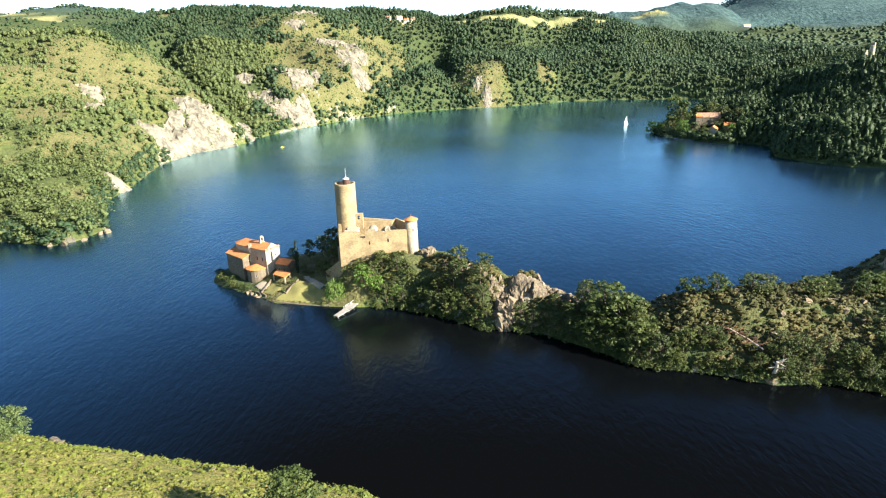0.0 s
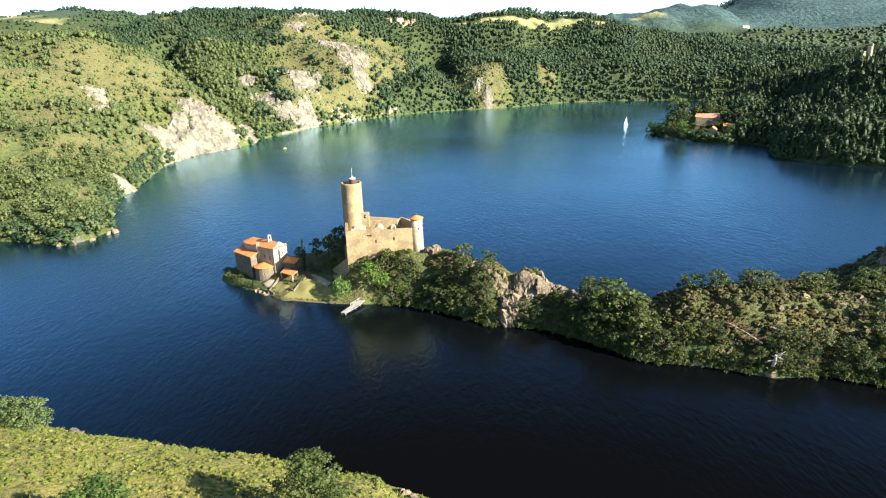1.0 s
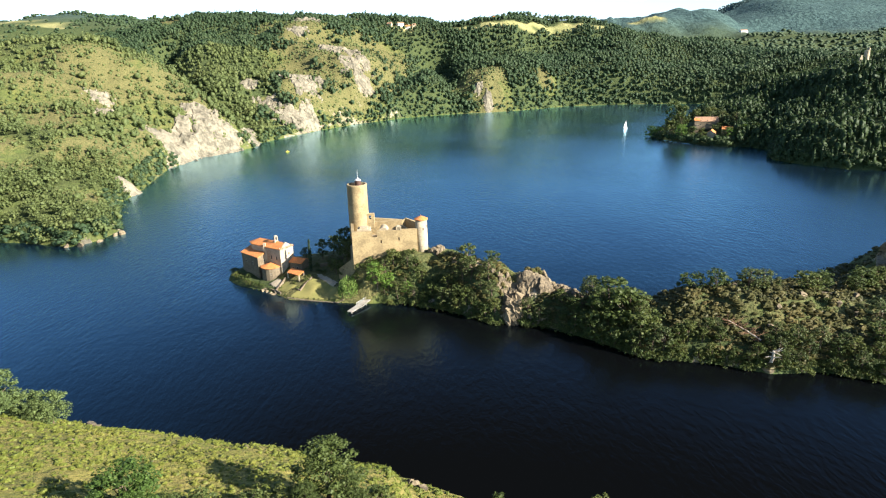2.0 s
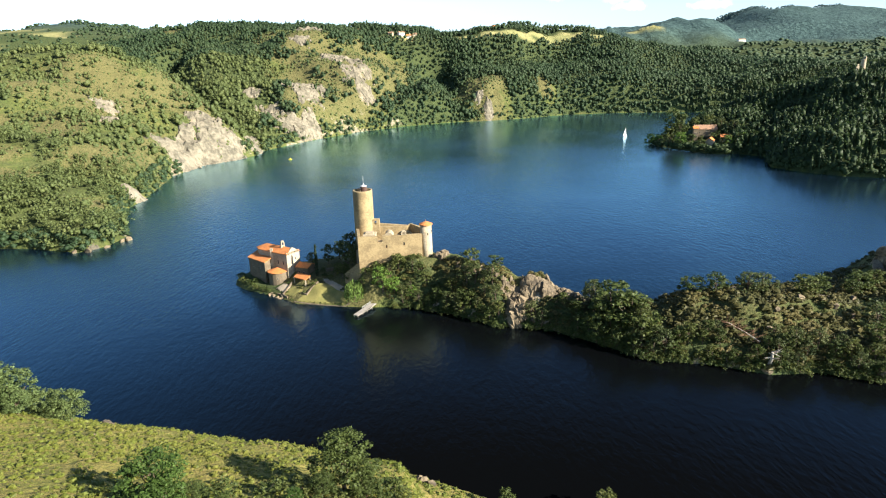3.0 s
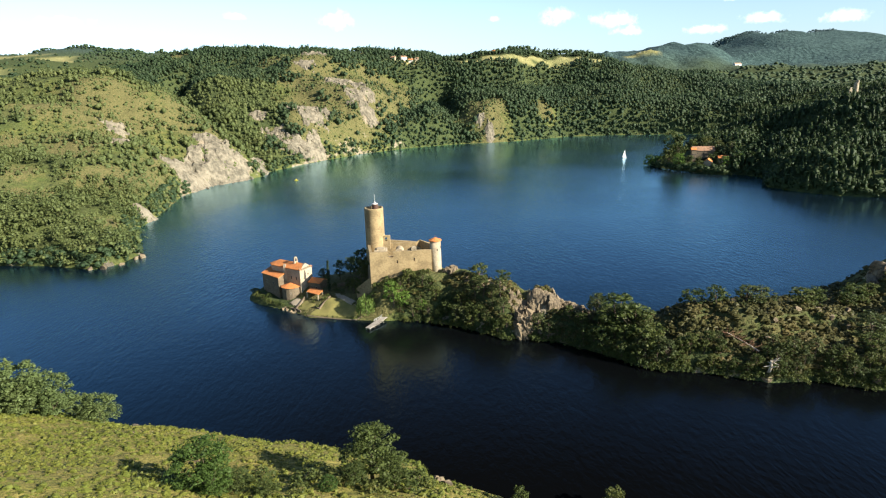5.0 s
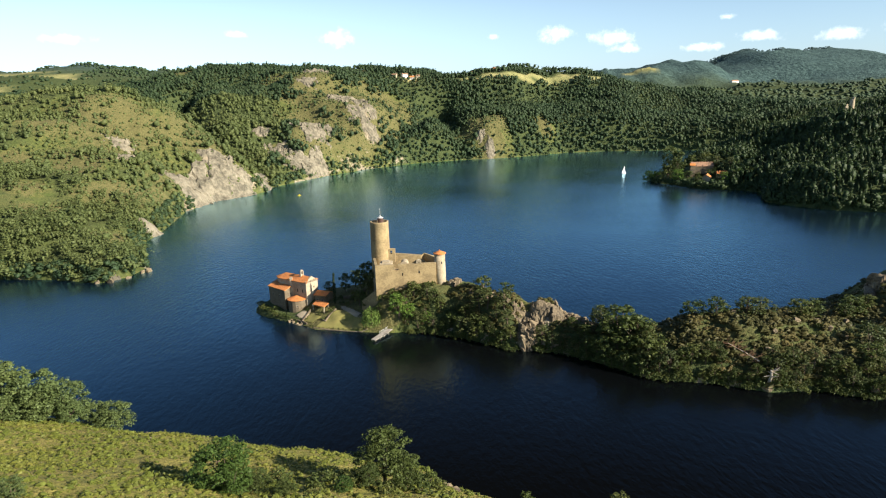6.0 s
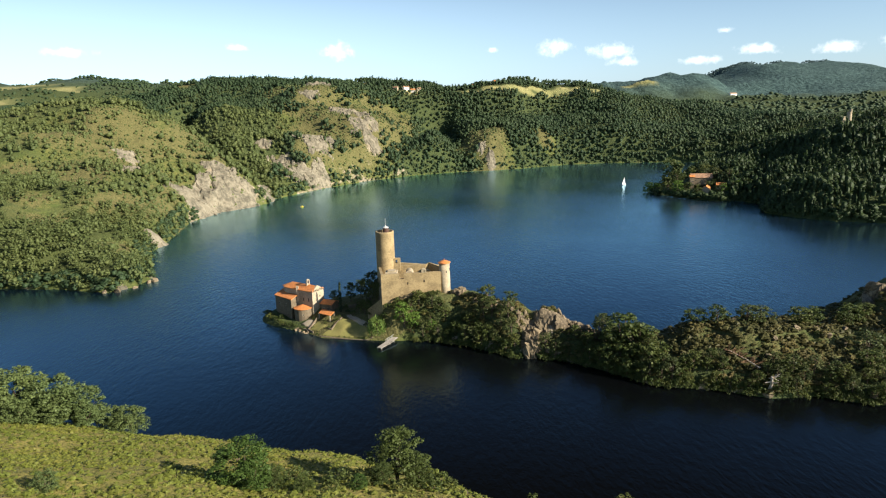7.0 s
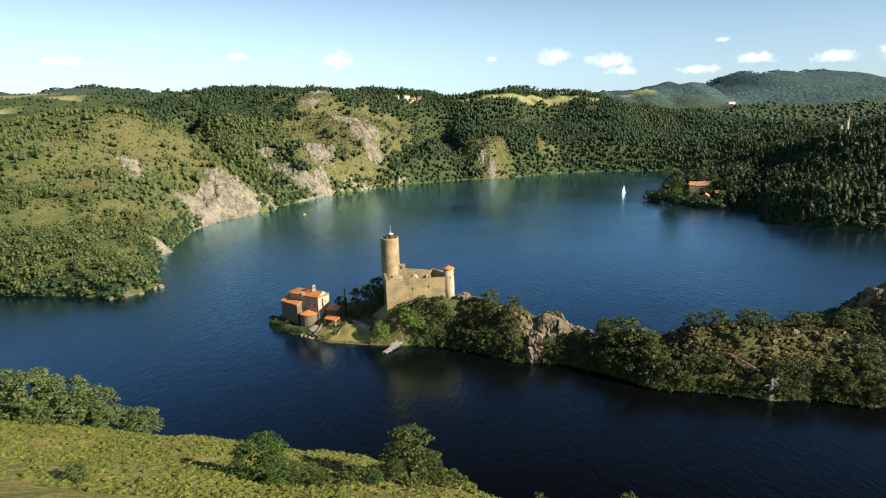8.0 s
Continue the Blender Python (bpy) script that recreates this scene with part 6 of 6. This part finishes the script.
# the dead pine and the fallen one on the peninsula
rng = np.random.default_rng(9)
dead = thing("dead_tree", "bleached dead tree leaning over the water", "dead tree")
zb = ground_z(91.5, 169.5)
bm = bmesh.new()
limb(bm, (91.5, 169.4, zb - 0.5), (90.4, 166.6, zb + 5.2), 0.6, 0.32, 8)
part("trunk", bm, MAT_DEAD, dead)
for i in range(9):
    a = rng.uniform(0, 6.28)
    z0 = zb + rng.uniform(1.5, 4.6)
    bm = bmesh.new()
    s = Vector((90.9, 167.6, z0))
    limb(bm, s, s + Vector((math.cos(a) * 2.4, math.sin(a) * 1.4 - 0.7, rng.uniform(-0.4, 2.0))), 0.24, 0.07, 5)
    part("branch", bm, MAT_DEAD, dead)
fallen = thing("fallen_pine", "fallen dry pine with reddish-brown branches", "dead tree")
zb = ground_z(87, 178)
MAT_RUSTY = stained("dry_needles", (0.20, 0.10, 0.05), (0.10, 0.055, 0.03), 0.95, 0.2, 1.0)
bm = bmesh.new()
limb(bm, (90.4, 174.5, zb + 1.2), (82.2, 181.0, zb + 5.4), 0.26, 0.1, 7)
part("trunk", bm, MAT_DEAD, fallen)
for i in range(44):
    s = Vector((90.4, 174.5, zb + 1.2)).lerp(Vector((82.2, 181.0, zb + 5.4)), rng.uniform(0.1, 1))
    bm = bmesh.new()
    e = s + Vector((rng.uniform(-4.0, 4.0), rng.uniform(-3.0, 3.0), rng.uniform(-0.2, 2.0)))
    limb(bm, s, e, 0.07, 0.025, 4)
    for _ in range(4):
        limb(bm, s.lerp(e, rng.uniform(0.3, 1)), e + Vector((rng.uniform(-1, 1), rng.uniform(-1, 1), rng.uniform(-0.5, 0.7))), 0.035, 0.015, 4)
    part("branch", bm, MAT_RUSTY, fallen, "dry reddish-brown branch")


# ---- boats ----
def hull(bm, long, wide, deep):
    rows = []
    for i in range(9):
        u = i / 8
        w = wide / 2 * (1 - (2 * u - 0.8) ** 2 * (0.9 if u > 0.4 else 0.35))
        x = (u - 0.5) * long
        rows.append([bm.verts.new((x, -w, deep)), bm.verts.new((x, -w * 0.7, 0.1)), bm.verts.new((x, 0, -0.15)), bm.verts.new((x, w * 0.7, 0.1)), bm.verts.new((x, w, deep))])
    for a, b in zip(rows, rows[1:]):
        for k in range(4):
            bm.faces.new((a[k], b[k], b[k + 1], a[k + 1]))
        bm.faces.new((a[4], b[4], b[0], a[0]))
    bm.faces.new(rows[0])
    bm.faces.new(rows[-1][::-1])


boat = thing("sailing_boat", "small white sailing boat under full sail", "boat", (199.0, 723.0, 0.0), 35)
bm = bmesh.new()
hull(bm, 6.4, 2.2, 0.75)
part("hull", bm, MAT_HULL, boat)
bm = bmesh.new()
limb(bm, (0.5, 0, 0.4), (0.5, 0, 9.6), 0.07, 0.04, 8)
part("mast", bm, MAT_METAL, boat)


def sail(bm, corners, belly, n=8):
    a, b, c = (Vector(k) for k in corners)
    grid = {}
    for i in range(n + 1):
        for j in range(n + 1 - i):
            u, v = i / n, j / n
            p = a + (b - a) * u + (c - a) * v
            p.y += belly * 27 * u * v * (1 - u - v) + belly * u * (1 - u - v)
            grid[i, j] = bm.verts.new(p)
    for i in range(n):
        for j in range(n - i):
            bm.faces.new((grid[i, j], grid[i + 1, j], grid[i, j + 1]))
            if i + j < n - 1:
                bm.faces.new((grid[i + 1, j], grid[i + 1, j + 1], grid[i, j + 1]))


bm = bmesh.new()
sail(bm, ((0.42, 0, 1.3), (-2.9, 0.5, 1.4), (0.45, 0, 9.4)), 0.4)
part("mainsail", bm, MAT_SAIL, boat, "white triangular mainsail")
bm = bmesh.new()
sail(bm, ((2.9, 0, 0.9), (0.3, 0.7, 1.2), (0.55, 0, 8.2)), 0.4)
part("jib", bm, MAT_SAIL, boat, "white jib")
bm = bmesh.new()
limb(bm, (0.45, 0, 1.25), (-3.0, 0.5, 1.35), 0.05, 0.04, 6)
part("boom", bm, MAT_METAL, boat)

buoy = thing("rowing_boat", "small yellow rowing boat on the lake", "boat", (-166, 627, 0), 20)
bm = bmesh.new()
hull(bm, 3.6, 1.4, 0.5)
part("hull", bm, MAT_BUOY, buoy)
bm = bmesh.new()
box(bm, (-0.5, -0.35, 0.5), (0.3, 0.35, 1.5))
part("load", bm, MAT_BUOY, buoy)


# ---- houses on the shores ----
def simple_house(name, label, x, y, z, turn, long, deep, eave, rise, walls, tiles_mat, windows=3, chimney=True, group=""):
    """A gabled house: walls, two roof slopes, chimney, windows."""
    house = thing(name, label, "house", (x, y, z), turn, group)
    bm = bmesh.new()
    prism(bm, [(-long / 2, -deep / 2), (long / 2, -deep / 2), (long / 2, deep / 2), (-long / 2, deep / 2)], -3.0, eave)
    for sx in (-1, 1):
        v = [bm.verts.new(c) for c in ((sx * long / 2, -deep / 2, eave), (sx * long / 2, deep / 2, eave), (sx * long / 2, 0, eave + rise), (sx * (long / 2 - 0.4), -deep / 2, eave), (sx * (long / 2 - 0.4), deep / 2, eave), (sx * (long / 2 - 0.4), 0, eave + rise))]
        for f in ((0, 1, 2), (5, 4, 3), (0, 3, 4, 1), (1, 4, 5, 2), (2, 5, 3, 0)):
            bm.faces.new([v[i] for i in f])
    part("wall", bm, walls, house)
    bm = bmesh.new()
    o = 0.5
    for sy in (-1, 1):
        roof_slab(bm, [(-long / 2 - o, sy * (deep / 2 + o), eave + 0.05), (long / 2 + o, sy * (deep / 2 + o), eave + 0.05), (long / 2 + o, 0, eave + rise + 0.35), (-long / 2 - o, 0, eave + rise + 0.35)], 0.3)
    part("roof", bm, tiles_mat, house)
    if chimney:
        bm = bmesh.new()
        box(bm, (long * 0.28 - 0.5, -0.4, eave), (long * 0.28 + 0.5, 0.4, eave + rise + 1.6))
        part("chimney", bm, walls, house)
    for i in range(windows):
        u = (i + 0.7) * long / (windows + 0.4)
        for zz in ((1.0,) if eave < 5 else (1.2, 4.4)):
            window(house, (-long / 2, -deep / 2), (long / 2, -deep / 2), u, zz, 1.0, 1.5)
    return house


for name, label, x, y, z, turn, long, deep, eave, rise, walls, roof in (
        ("manor_house", "large stone manor house with a red tiled roof", 254, 634, ground_z(254, 634) + 3.5, -8, 21, 10, 5.0, 3.6, MAT_HOUSE, MAT_TILE_OLD),
        ("manor_tower", "square stone tower beside the manor house", 243.8, 632, ground_z(243.8, 632) + 3, -8, 4.5, 4.5, 10.0, 1.6, MAT_HOUSE, MAT_TILE),
        ("boat_house", "pale rendered gabled house on the shore", 249.5, 608, ground_z(249.5, 608), 60, 9, 7, 4.6, 2.6, MAT_RENDER, MAT_TILE),
        ("shore_cottage", "low cottage with an orange tiled roof", 266, 612, ground_z(266, 612), -15, 9, 6, 4.0, 2.0, MAT_RENDER, MAT_TILE)):
    simple_house(name, label, x, y, z, turn, long, deep, eave, rise, walls, roof, 3, name == "manor_house")

for i, (x, y, turn, long, eave, roof) in enumerate(((-99, 1153, -20, 8, 3.6, MAT_TILE_OLD), (-81, 1156, 35, 11, 4.4, MAT_TILE_OLD), (-68, 1154, 0, 8, 3.4, MAT_TILE), (-58, 1160, 15, 7, 3.2, MAT_TILE_OLD), (46, 1190, 10, 7, 3.4, MAT_TILE), (60, 1192, -15, 7, 3.4, MAT_TILE_OLD), (84, 1196, 20, 7, 3.2, MAT_TILE))):
    simple_house("village_house", "whitewashed village house on the ridge", x, y, ground_z(x, y) + 0.6, turn, long, 6, eave, 1.8, MAT_WHITE if i % 3 else MAT_RENDER, roof, 3, i % 2 == 0, "village on the ridge")
simple_house("mountain_farm", "long white farmhouse on the far mountain", 936, 2086, ground_z(936, 2086) + 1, 20, 26, 9, 4, 2.5, MAT_WHITE, MAT_TILE_OLD, 4, False)

ruin = thing("ruined_watchtower", "ruined pale stone watchtower above the trees", "tower", (407, 640, ground_z(407, 640) + 2))
bm = bmesh.new()
ring(bm, 0, 0, [(2.5, -3), (2.3, 10), (2.2, 15), (1.7, 15.6), (1.7, 12), (0.01, 11.9)], 20)
bmesh.ops.translate(bm, verts=[v for v in bm.verts if v.co.z > 14.5 and v.co.x > 0.5], vec=(0, 0, 2.4))
part("tower_wall", bm, MAT_STONE_PALE, ruin)
bm = bmesh.new()
box(bm, (-6.5, -0.7, -2), (-3, 0.5, 9.0))
box(bm, (-5.8, -0.6, 9.0), (-4.2, 0.4, 11.0))
part("broken_wall", bm, MAT_STONE_PALE, ruin)

# trees round the manor house
rng = np.random.default_rng(21)
for x, y, t, w, kind in ((206.5, 655, 15, 1.1, LIGHT_OAKS[0]), (213, 650, 10, 1.2, LIGHT_OAKS[1]), (224, 640, 36, 0.75, OAKS[0]), (230, 634, 31, 0.75, OAKS[1]), (219, 634, 18, 1.1, OAKS[2]), (226, 622, 15, 1.15, LIGHT_OAKS[1]), (234, 616, 13, 1.2, OAKS[3]), (240, 604, 9, 1.3, OAKS[4]), (257, 598, 9, 1.2, OAKS[1]),
                         (262, 596, 11, 1.1, LIGHT_OAKS[0]), (271, 594, 12, 1.1, OAKS[2]), (277, 596, 11, 1.2, LIGHT_OAKS[0]), (283, 592, 12, 1.1, OAKS[0]), (262, 640, 16, 1.2, PINE_TREES[0]), (270, 632, 17, 1.1, PINE_TREES[1]), (236, 650, 18, 1.1, OAKS[2]), (252, 656, 18, 1.2, OAKS[3]), (266, 655, 18, 1.2, OAKS[4]), (240, 665, 16, 1.1, OAKS[1]), (278, 620, 15, 1.1, PINE_TREES[2]), (246, 621, 8, 1.3, OAKS[0]), (257, 620, 9, 1.2, OAKS[2]), (263, 622, 8, 1.2, OAKS[1]), (252, 600, 5, 1.4, OAKS[3])):
    plant(kind, x, y, t, rng, w)
